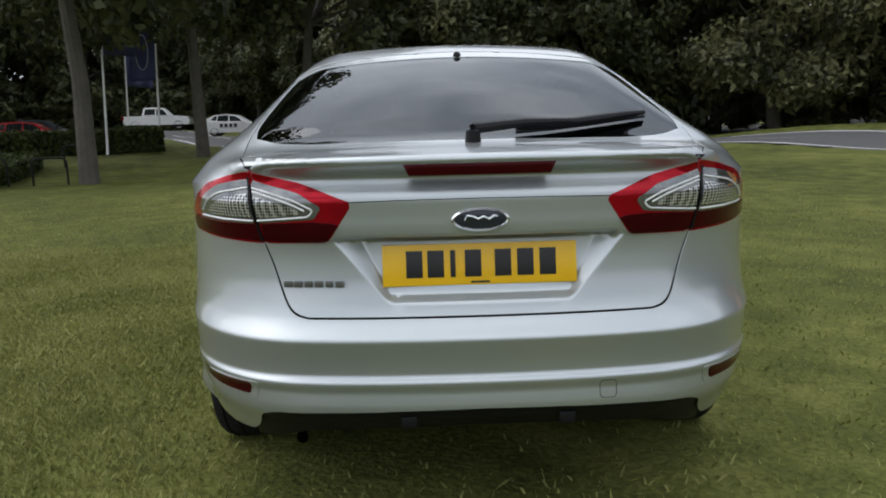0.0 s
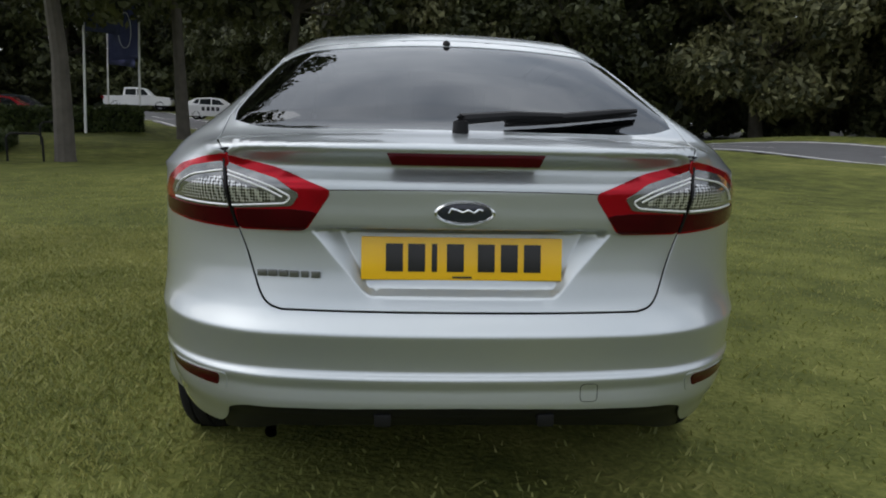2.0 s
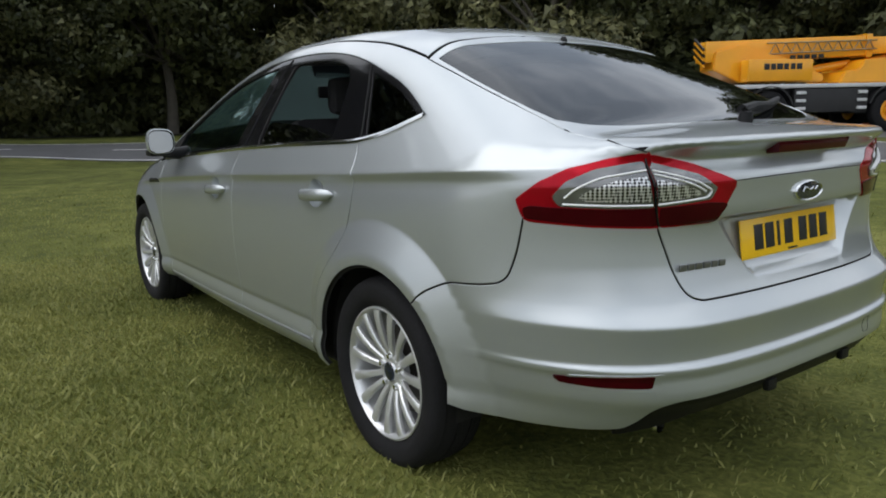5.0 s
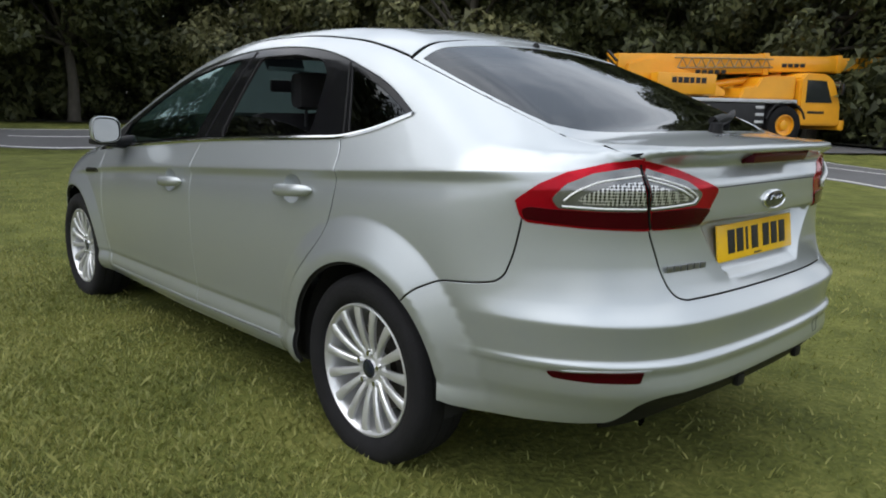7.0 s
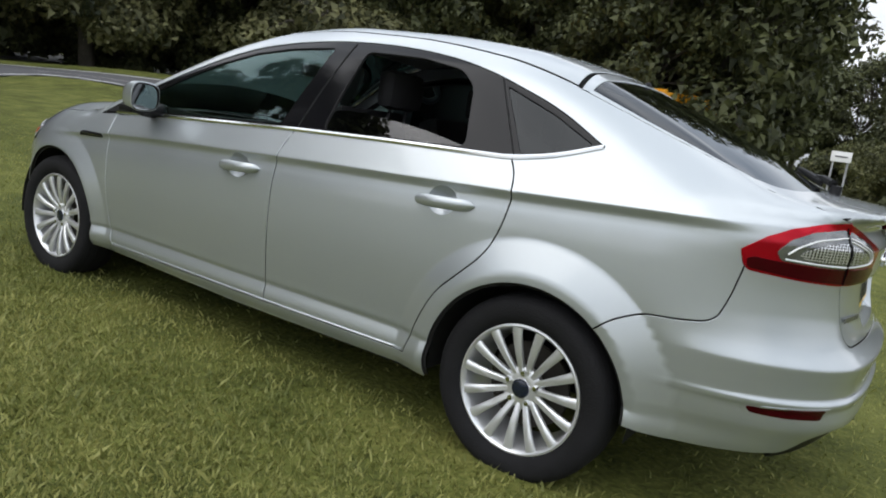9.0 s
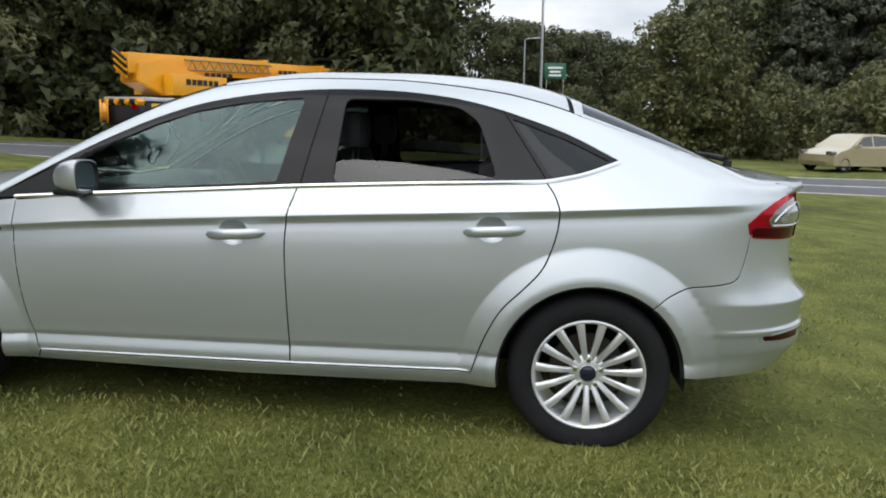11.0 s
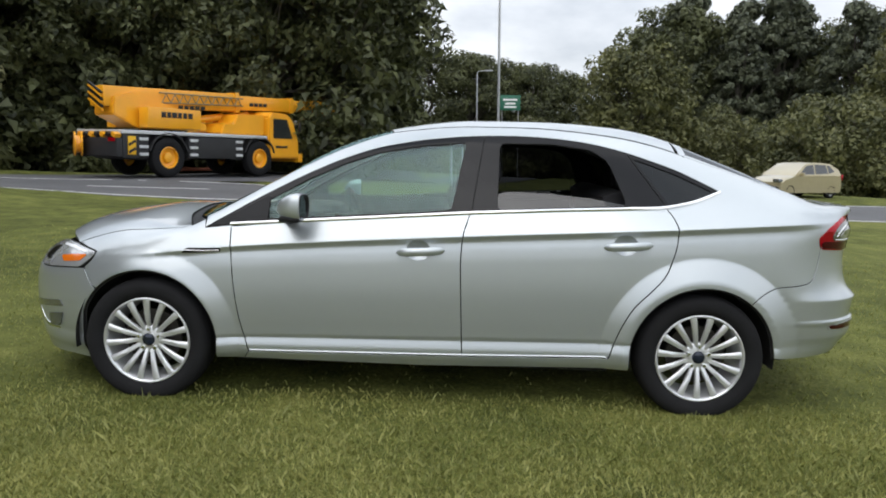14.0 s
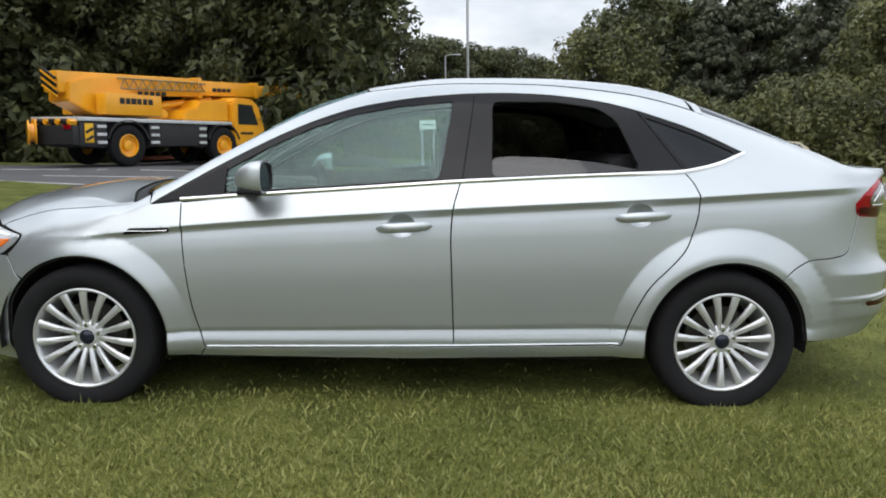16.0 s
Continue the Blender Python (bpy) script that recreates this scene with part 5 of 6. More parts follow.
def leaves(rng, centres, radii, count, size, droop=.3, single=False):
    """Many small folded leaves round clump centres, thickest on the outside of each clump."""
    which = rng.choice(len(centres), count, p=radii**2 / (radii**2).sum())
    v = rng.normal(size=(count, 3))
    v /= np.linalg.norm(v, axis=1)[:, None]
    r = radii[which] * (.45 + .6 * rng.random(count) ** .6)
    c = centres[which] + v * r[:, None] * np.array([1, 1, .75])
    nrm = v + rng.normal(size=(count, 3)) * .6 + np.array([0, 0, .5])
    nrm /= np.linalg.norm(nrm, axis=1)[:, None]
    t = np.cross(nrm, rng.normal(size=(count, 3)))
    t /= np.linalg.norm(t, axis=1)[:, None]
    t[:, 2] -= droop
    b = np.cross(nrm, t)
    s = size * (.6 + .8 * rng.random(count))[:, None]
    if single:
        V = np.stack([c - t * s * .6, c + b * s * .55, c + t * s * .7 - b * s * .3], 1).reshape(-1, 3)
        return V, np.arange(count)[:, None] * 3 + [0, 1, 2]
    V = np.stack([c - t * s * .6, c + b * s * .42 + nrm * s * .08, c + t * s * .75, c - b * s * .42 + nrm * s * .08], 1).reshape(-1, 3)
    k = np.arange(count)[:, None] * 4
    F = np.concatenate([k + [0, 1, 2], k + [0, 2, 3]])
    return V, F


def fast_mesh(name, V, F, mat):
    me = bpy.data.meshes.new(name)
    me.vertices.add(len(V))
    me.vertices.foreach_set("co", np.asarray(V, np.float32).ravel())
    F = np.asarray(F)
    me.loops.add(F.size)
    me.loops.foreach_set("vertex_index", F.ravel().astype(np.int32))
    me.polygons.add(len(F))
    me.polygons.foreach_set("loop_start", (np.arange(len(F)) * F.shape[1]).astype(np.int32))
    me.polygons.foreach_set("loop_total", np.full(len(F), F.shape[1], np.int32))
    me.materials.append(mat)
    me.update(calc_edges=True)
    return me


def tree(seed, height, crown_low, spread, trunk, mat, count, size, name="tree", label="", clumps=60, shape="round", lean=0.0, single=True):
    """A tapered trunk with limbs, and a crown of leafy clumps with gaps."""
    rng = np.random.default_rng(seed)
    root = new(name)
    bm = bmesh.new()
    top = Vector((lean, 0, height * .86))
    spine = [Vector((rng.normal() * .12 * k + lean * (k / 6), rng.normal() * .12 * k, height * .86 * k / 6)) for k in range(7)]
    spine[0] = Vector((0, 0, -.3))
    tube(bm, [spine[0], Vector((0, 0, .12)), *spine[1:]], [trunk * 1.45, trunk * 1.08, *[trunk * (1 - .85 * (k / 6)) for k in range(1, 7)]], 10)
    centres, radii = [], []
    for k in range(clumps):
        u = rng.random()
        z = crown_low + (height - crown_low) * u
        if shape == "round":
            w = spread * (1 - (2 * u - .85) ** 2 * .42 if u > .42 else .75 + .6 * u)
            w = max(w, spread * .25)
        elif shape == "cone":
            w = spread * (1.02 - u) ** .55
        else:
            w = spread * (.95 - .3 * u)
        a = rng.random() * 2 * math.pi
        rr = w * (.35 + .65 * rng.random() ** .5)
        p = Vector((rr * math.cos(a) + lean * u, rr * math.sin(a), z))
        centres.append(p)
        radii.append(spread * (.16 + .16 * rng.random()) * (1.0 if shape != "cone" else .6))
        if k % 3 == 0:
            b = spine[min(6, max(2, int(6 * (z / height) * .75)))]
            mid = b.lerp(p, .5) + Vector((0, 0, .06 * height * (rng.random() - .2)))
            tube(bm, [b, mid, p], [trunk * .34, trunk * .2, trunk * .07], 6)
    part("trunk", bm, BARK, root, "rough grey-brown trunk and limbs")
    V, F = leaves(rng, np.array(centres), np.array(radii), count, size, single=single)
    cr = new("crown", fast_mesh("crown", V, F, mat))
    cr.parent = root
    tagged(cr, kind="stuff")
    tagged(root, label, "tree")
    return root


def plant(src, x, y, turn=0.0, size=1.0, sink=0.0):
    return copy_thing(src, pose(x, y, float(ground_z(x, y)) - sink, 0, 0, turn) @ Matrix.Scale(size, 4))


rng = np.random.default_rng(7)
oak = tree(3, 13, 2.2, 4.6, .30, LEAF_DARK, 27000, .225, label="tall dark broadleaf tree at the wood's edge", clumps=110)
oak_b = tree(5, 15, 1.2, 5.0, .34, LEAF_DARK, 16000, .30, label="broad dark green woodland tree", clumps=120)
chestnut = tree(11, 12, 1.7, 4.8, .32, LEAF_CHESTNUT, 30000, .235, label="horse chestnut with pale large leaves over deep shade", clumps=95)
maple = tree(17, 9, .6, 4.3, .22, LEAF_GREEN, 23000, .225, label="bright green rounded broadleaf tree", clumps=130)
pine = tree(23, 16.5, 1.2, 4.6, .24, LEAF_PINE, 19000, .30, label="dark blue-green pine among the trees", clumps=190, shape="cone")
bush = tree(29, 3.2, .1, 2.4, .08, LEAF_GREEN, 11500, .12, name="bush", label="rounded green roadside shrub", clumps=70)
scrub = tree(31, 3.6, .05, 2.8, .08, LEAF_DARK, 5500, .25, name="bush", label="dark undergrowth shrub beneath the trees", clumps=40)


def set_at(ob, x, y, turn=0.0, size=1.0):
    ob.matrix_basis = pose(x, y, float(ground_z(x, y)), 0, 0, turn) @ Matrix.Scale(size, 4)


set_at(oak, 31.73, 9.72)
set_at(oak_b, 32.08, 6.54, 40)
set_at(chestnut, 23.75, 28.98)
set_at(maple, 48.28, -12.86)
set_at(pine, 67.64, -19.94)
set_at(bush, 37.61, -21.66, 0, 1.0)
set_at(scrub, 37.42, 12.38)
d = np.gradient(road_line, axis=0)
d /= np.linalg.norm(d, axis=1)[:, None]
out_n = np.stack([d[:, 1], -d[:, 0]], 1)
# the wood beyond the road, row behind row, with undergrowth that keeps it dark
for i in range(0, len(road_line), 3):
    p = road_line[i]
    if not (-2 < p[1] < 75):
        continue
    for row, off in enumerate((8.5, 12.5, 17.5)):
        j = rng.normal(size=2) * .9
        q = p + out_n[i] * (ROAD_HALF + off) + j
        if q[1] < 4.6 or branch_gap(q[0], q[1]) < 7.5 or (row != 1 and (i // 3) % 2 == row // 2):
            continue
        src = oak_b if row else chestnut if rng.random() < .6 else oak
        plant(src, q[0], q[1], rng.random() * 360, .85 + .3 * rng.random())
    for off in (11.0, 15.5):
        q = p + out_n[i] * (ROAD_HALF + off) + rng.normal(size=2) * .6
        if q[1] > 3.4 and branch_gap(q[0], q[1]) > 6.0:
            plant(scrub, q[0], q[1], rng.random() * 360, .8 + .5 * rng.random())
for x, y, s in ((33, 22, 1.1), (38, 18.5, 1.0), (30, 26, 1.0), (43, 20, 1.1), (37, 25, 1.1), (31, 17.5, .8), (46, 14, 1.0), (27, 21, .85)):
    if branch_gap(x, y) > 6.5:
        plant(oak, x, y, rng.random() * 360, s)
        plant(scrub, x - 2.5, y - .8, rng.random() * 360, 1.3)
# far trees past the bend
for k, x, y, s in ((oak, 85.91, 10.36, 1.15), (oak_b, 87.28, 4.76, .98), (oak, 84.87, -0.37, 1.12), (oak_b, 89.88, -3.9, .93), (oak, 85.53, -8.29, 1.05), (oak, 89.6, -11.93, 1.0), (oak_b, 66.98, 12.18, 1.0), (oak, 53.91, 10.88, 1.0), (oak_b, 42.78, 8.13, 1.0), (oak, 39.07, 7.43, .9),
                   (pine, 71.63, -22.59, 1.13), (pine, 69.15, -26.83, 1.04), (pine, 67.53, -29.98, 1.15), (pine, 71.52, -32.63, 1.08), (oak, 69.55, -20.27, 1.3), (oak_b, 79.53, -26.89, 1.1), (oak_b, 65.23, -36.22, 1.05), (pine, 64.31, -25.26, .85), (oak_b, 82.7, -19.58, 1.0),
                   (oak_b, 78.24, -34.03, 1.0), (oak_b, 75.93, -40.27, 1.0), (oak_b, 82.34, -26.63, 1.02), (maple, 46.05, -32.43, 1.3), (maple, 52.04, -36.41, 1.45), (oak, 58.24, -42.87, 1.1), (pine, 61.23, -33.57, .95)):
    plant(k, x, y, rng.random() * 360, s)
set_at(maple, 48.58, -11.93, 0, 1.0)
for x, y, s in ((38.35, -21.4, 1.7), (36.03, -25.32, 1.75), (43.39, -23.14, 1.75), (34.44, -28.97, 1.7), (56.94, -4.85, 1.4), (65.99, -0.07, 1.5), (75.12, 3.68, 1.6), (55.9, -14.98, 1.5), (50.37, -16.49, 1.5), (56.49, -21.95, 1.8), (38.44, -31.62, 1.9), (61.85, -18.45, 1.7)):
    plant(bush, x, y, rng.random() * 360, s)
for k in range(26):
    x, y = 56 + 45 * rng.random(), 6 - 50 * rng.random()
    plant(scrub, x, y, rng.random() * 360, 1 + .5 * rng.random())
# trees on the lawn by the dealership, and those behind it
lawn_tree = tree(41, 20.0, 5.0, 5.8, .26, LEAF_DARK, 24000, .26, label="lawn tree with a pale bare trunk", clumps=80, single=False)
set_at(lawn_tree, -9.61, 17.1)
plant(lawn_tree, -9.68, 28.65, 130, 1.05)
plant(lawn_tree, -19.74, 27.78, 200, 1.0)
plant(lawn_tree, -5.91, 34.21, 260, 1.05)
for x, y, s in ((-44, 66, 1.4), (-52, 62, 1.3), (-36, 73, 1.35), (-31.68, 67.21, 1.2), (-23.68, 71.15, 1.2), (-15.51, 69.45, 1.25), (-7.28, 65.82, 1.2), (-39.56, 61.42, 1.2), (-47.38, 53.77, 1.2), (-37.2, 46.39, 1.1), (-45.05, 40.6, 1.2), (-29.9, 78.56, 1.3), (-13.61, 77.04, 1.3), (0.95, 62.12, 1.1)):
    plant(oak_b, x, y, rng.random() * 360, s)
for k in range(34):
    x = -52 + 2 * k + rng.normal()
    plant(scrub, x, 70 + rng.normal() * 2 - max(0, -30 - x) * .9, rng.random() * 360, 1 + .5 * rng.random())

# woodland floor: litter with shade painted in, one strip that follows the ground
SHADED_LITTER = material("shaded_leaf_litter", (.022, .020, .012), .95, vary=.4, scale=1.2, fine=.5, bump=.6, bump_scale=20)
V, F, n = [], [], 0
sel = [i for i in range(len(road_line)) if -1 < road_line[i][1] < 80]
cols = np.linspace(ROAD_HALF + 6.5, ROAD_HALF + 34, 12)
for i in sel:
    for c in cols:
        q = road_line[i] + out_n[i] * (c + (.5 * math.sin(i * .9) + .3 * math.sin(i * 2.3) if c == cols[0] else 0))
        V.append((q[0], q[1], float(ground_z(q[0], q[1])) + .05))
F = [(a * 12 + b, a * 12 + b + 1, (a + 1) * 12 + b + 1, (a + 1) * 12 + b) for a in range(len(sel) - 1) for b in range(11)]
litter = mesh_ob("woodland_floor", V, F, SHADED_LITTER, smooth=True)
tagged(litter, "leaf litter under the trees, darkened with their shade", "ground", kind="structure")

# ---------------------------------------------------------------- street things
GALV = material("galvanised_steel", (.42, .43, .44), .45, .7, vary=.12, scale=3)
WHITE = material("white_paint", (.78, .78, .77), .35, coat=.5, vary=.05, scale=2)
FLAG_BLUE = material("flag_cloth", (.05, .06, .15), .8, vary=.2, scale=3)
FLAG_PALE = material("flag_print", (.45, .48, .55), .8, vary=.1)
YELLOW_SIGN = material("yellow_sign", (.75, .42, .01), .5, vary=.06)
GREEN_SIGN = material("green_sign", (.01, .12, .07), .4, vary=.06)
BRICK_RED = material("brick_red", (.26, .085, .05), .85, vary=.25, scale=4, fine=.4)
DARK_GLASS = material("vehicle_glass", (.02, .024, .026), .06, coat=.6)
PLUMB = pose(0, 0, 0, -1.2, 1.8, 0)  # the lawn falls a little towards the walk: posts lean from its plane


def stand(ob, x, y, turn=0.0, plumb=False):
    ob.matrix_basis = pose(x, y, float(ground_z(x, y)) - .02) @ (PLUMB if plumb else Matrix()) @ pose(0, 0, 0, 0, 0, turn)
    return ob


def street_lamp(x, y, tall, arm=True):
    root = new("street_lamp")
    bm = bmesh.new()
    tube(bm, [(0, 0, -.3), (0, 0, .8), (0, 0, tall)], [.11, .10, .06], 12)
    part("pole", bm, GALV, root, "grey steel pole")
    if arm:
        bm = bmesh.new()
        tube(bm, [(0, 0, tall - .1), (0, -.15, tall + .12), (0, -.9, tall + .18)], .04, 8)
        part("arm", bm, GALV, root)
        bm = bmesh.new()
        box(bm, 0, -1.2, tall + .18, .26, .75, .13, .05)
        part("lantern", bm, GALV, root, "pale lantern head")
    stand(root, x, y, 0, True)
    return tagged(root, "tall grey steel street lamp beside the road", "street lamp", "street lamps")


def sign_board(name, wide, high, low, face, posts, label, cat, stripe=None):
    root = new(name)
    bm = bmesh.new()
    box(bm, 0, 0, low + high / 2, wide, .04, high, .008)
    board = part("board", bm, face, root)
    for x in posts:
        bm = bmesh.new()
        tube(bm, [(x, .05, -.3), (x, .05, low + high * .8)], .035, 10)
        part("post", bm, GALV, root)
    if stripe:
        for k, (w, z) in enumerate(stripe[1]):
            bm = bmesh.new()
            box(bm, 0, -.024, low + high * z, wide * w, .006, high * .13, .001)
            part("bar", bm, stripe[0], board)
    return tagged(root, label, cat)


street_lamp(43.53, -2.37, 15.5, False)
street_lamp(71.67, -1.45, 11.2)
street_lamp(90.48, 0.23, 10.3)
s_ = sign_board("direction_sign", 1.5, 1.1, 4.9, GREEN_SIGN, (-.6, .6), "green direction sign with a pale border on steel posts", "sign", (WHITE, ((.7, .7), (.5, .45), (.6, .22))))
stand(s_, 50.42, -3.54, -90, True)
s_ = sign_board("direction_sign", .62, .34, 1.80, WHITE, (-.22, .22), "small white direction sign on two posts", "sign", (INK, ((.6, .5),)))
stand(s_, 24.46, 0.08, -90, True)
s_ = sign_board("temporary_sign", 1.15, .75, 1.35, YELLOW_SIGN, (-.42, .42), "yellow temporary road sign on two pale legs", "sign", (INK, ((.7, .68), (.55, .36))))
stand(s_, 0.07, 30.03, -8, True)


def flag_pole(x, y, tall, cloth, turn):
    root = new("flagpole")
    bm = bmesh.new()
    tube(bm, [(0, 0, -.2), (0, 0, 1.0), (0, 0, tall)], [.06, .055, .035], 10)
    part("pole", bm, WHITE, root, "white pole")
    low, high, wide = cloth
    n, m = 14, 12
    V = [((.05 + wide * i / n), .10 * math.sin(i * .9 + j * .35) * (i / n), high - (high - low) * j / m - .12 * (i / n) ** 2) for i in range(n + 1) for j in range(m + 1)]
    F = [(i * (m + 1) + j, (i + 1) * (m + 1) + j, (i + 1) * (m + 1) + j + 1, i * (m + 1) + j + 1) for i in range(n) for j in range(m)]
    c = mesh_ob("flag", V, F, FLAG_BLUE, root, "blue cloth flag", smooth=True)
    so = c.modifiers.new("cloth", "SOLIDIFY")
    so.thickness = .006
    # plain pale oval outline in the flag's middle
    bm = bmesh.new()
    for side in (-1, 1):
        ring = []
        for k in range(33):
            a = 2 * math.pi * k / 32
            px, pz = wide * .5 + wide * .20 * math.cos(a) + .05, (low + high) / 2 + (high - low) * .30 * math.sin(a) - .05
            f = (px - .05) / wide
            ring.append((px, .10 * math.sin(f * n * .9 + (high - pz) / (high - low) * m * .35) * f + side * .016, pz))
        tube(bm, ring, .022, 5, caps=False)
    part("print", bm, FLAG_PALE, c, "plain pale oval outline")
    stand(root, x, y, turn, True)
    return tagged(root, "white flagpole with a blue flag, by the hedge", "flagpole", "flagpoles")


flag_pole(-13.52, 27.9, 7.6, (4.2, 7.0, 1.45), 0)
flag_pole(-17.09, 39.64, 7.8, (3.3, 6.2, 1.5), 0)
flag_pole(-12.26, 30.78, 7.6, (3.0, 5.6, -1.35), 0)


def hoop(x, y, turn):
    bm = bmesh.new()
    tube(bm, [(-.45, 0, -.1), (-.45, 0, .66), (-.40, 0, .74), (-.32, 0, .78), (.32, 0, .78), (.40, 0, .74), (.45, 0, .66), (.45, 0, -.1)], .03, 10)
    ob = part("hoop_rail", bm, BLACK)
    stand(ob, x, y, turn)
    return tagged(ob, "black steel hoop barrier beside the hedge", "barrier", "hoop barriers")


for x, y, a in ((-10.55, 16.80, 12), (-11.95, 16.3, 12), (-11.98, 21.78, 15)):
    hoop(x, y, a)
# clipped hedge, many small leaves over a black core painting the shade within
HEDGE = leafy("hedge_leaves", (.022, .038, .010), (.075, .10, .026), 1.2)


def hedge(points, wide, high):
    r = np.random.default_rng(77)
    line = smooth_line(points, 60)
    g = np.gradient(line, axis=0)
    g /= np.linalg.norm(g, axis=1)[:, None]
    nn = np.stack([g[:, 1], -g[:, 0]], 1)
    root = new("hedge")
    V, F = [], []
    for p, q in zip(line, nn):
        z = float(ground_z(*p))
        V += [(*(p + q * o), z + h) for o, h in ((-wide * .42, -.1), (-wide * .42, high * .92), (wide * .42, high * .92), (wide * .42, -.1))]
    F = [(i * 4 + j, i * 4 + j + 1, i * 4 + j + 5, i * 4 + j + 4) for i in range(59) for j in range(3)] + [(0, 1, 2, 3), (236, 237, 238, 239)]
    mesh_ob("hedge_shade_core", V, F, VOID, root)
    cnt = 26000
    k = r.integers(0, 59, cnt)
    f = r.random(cnt)[:, None]
    base = line[k] * (1 - f) + line[k + 1] * f
    o = r.random(cnt)
    face = r.random(cnt)
    off = np.where(face < .3, wide * (o - .5), np.where(face < .65, -wide / 2, wide / 2)) + r.normal(size=cnt) * .05
    hz_ = np.where(face < .3, high, high * o) + r.normal(size=cnt) * .05
    c = np.concatenate([base + nn[k] * off[:, None], (ground_z(base[:, 0], base[:, 1]) + hz_)[:, None]], 1)
    VV, FF = leaves(r, c, np.full(cnt, .04), cnt, .11)
    h = new("foliage", fast_mesh("foliage", VV, FF, HEDGE))
    h.parent = root
    tagged(h, kind="stuff")
    return tagged(root, "clipped dark green hedge along the lawn's edge", "hedge")


hedge([(-24, 24.5), (-18, 27.0), (-14, 28.6), (-11.7, 29.6)], 1.0, .95)
hedge([(-11.7, 13.0), (-12.6, 17.0), (-13.8, 21.5)], 1.1, .45)


def brick_wall(x, y, turn, long, high):
    root = new("low_wall")
    bm = bmesh.new()
    box(bm, 0, 0, high / 2 - .1, long, .2, high + .2, .01)
    part("core", bm, BRICK_RED, root)
    shared = None
    r = np.random.default_rng(5)
    rows, n = int(high / .1), int(long / .3)
    for j in range(rows):
        for i in range(n):
            if shared is None:
                bm = bmesh.new()
                box(bm, 0, 0, 0, .285, .03, .085, .006)
                b = part("brick", bm, BRICK_RED, root)
                shared = b.data
            else:
                b = new("brick", shared)
                b.parent = root
            b.matrix_basis = pose(-long / 2 + .15 + .3 * i + (.075 if j % 2 else -.07) * .9, -.105, .05 + .1 * j)
    stand(root, x, y, turn)
    return tagged(root, "low red-brown brick wall at the wood's edge", "wall")


brick_wall(32.07, 14.05, -76, 4.6, .55)


# ---------------------------------------------------------------- other vehicles
def road_wheel(parent, x, y, r, wide, s, rim_mat, seed=0):
    w = new("wheel")
    w.parent = parent
    w.matrix_basis = pose(x, y, r, 0, 0, 0 if s < 0 else 180)
    bm = bmesh.new()
    h = wide / 2
    lathe(bm, [(-h * .8, r * .62), (-h, r * .70), (-h, r * .88), (-h * .8, r * .97), (-h * .5, r), (h * .5, r), (h, r * .9), (h, r * .6)], 28)
    part("tyre", bm, TYRE, w)
    bm = bmesh.new()
    lathe(bm, [(-h * .8, r * .63), (-h * .9, r * .60), (-h * .55, r * .52), (-h * .5, r * .2), (-h * .8, r * .16), (-h * .8, .001)], 28)
    for k in range(5):
        a = 2 * math.pi * k / 5
        box(bm, -h * .62, r * .38 * math.cos(a), r * .38 * math.sin(a), .02, r * .40, r * .14, .004, Matrix.Rotation(a, 4, "X"))
    part("rim", bm, rim_mat, w)


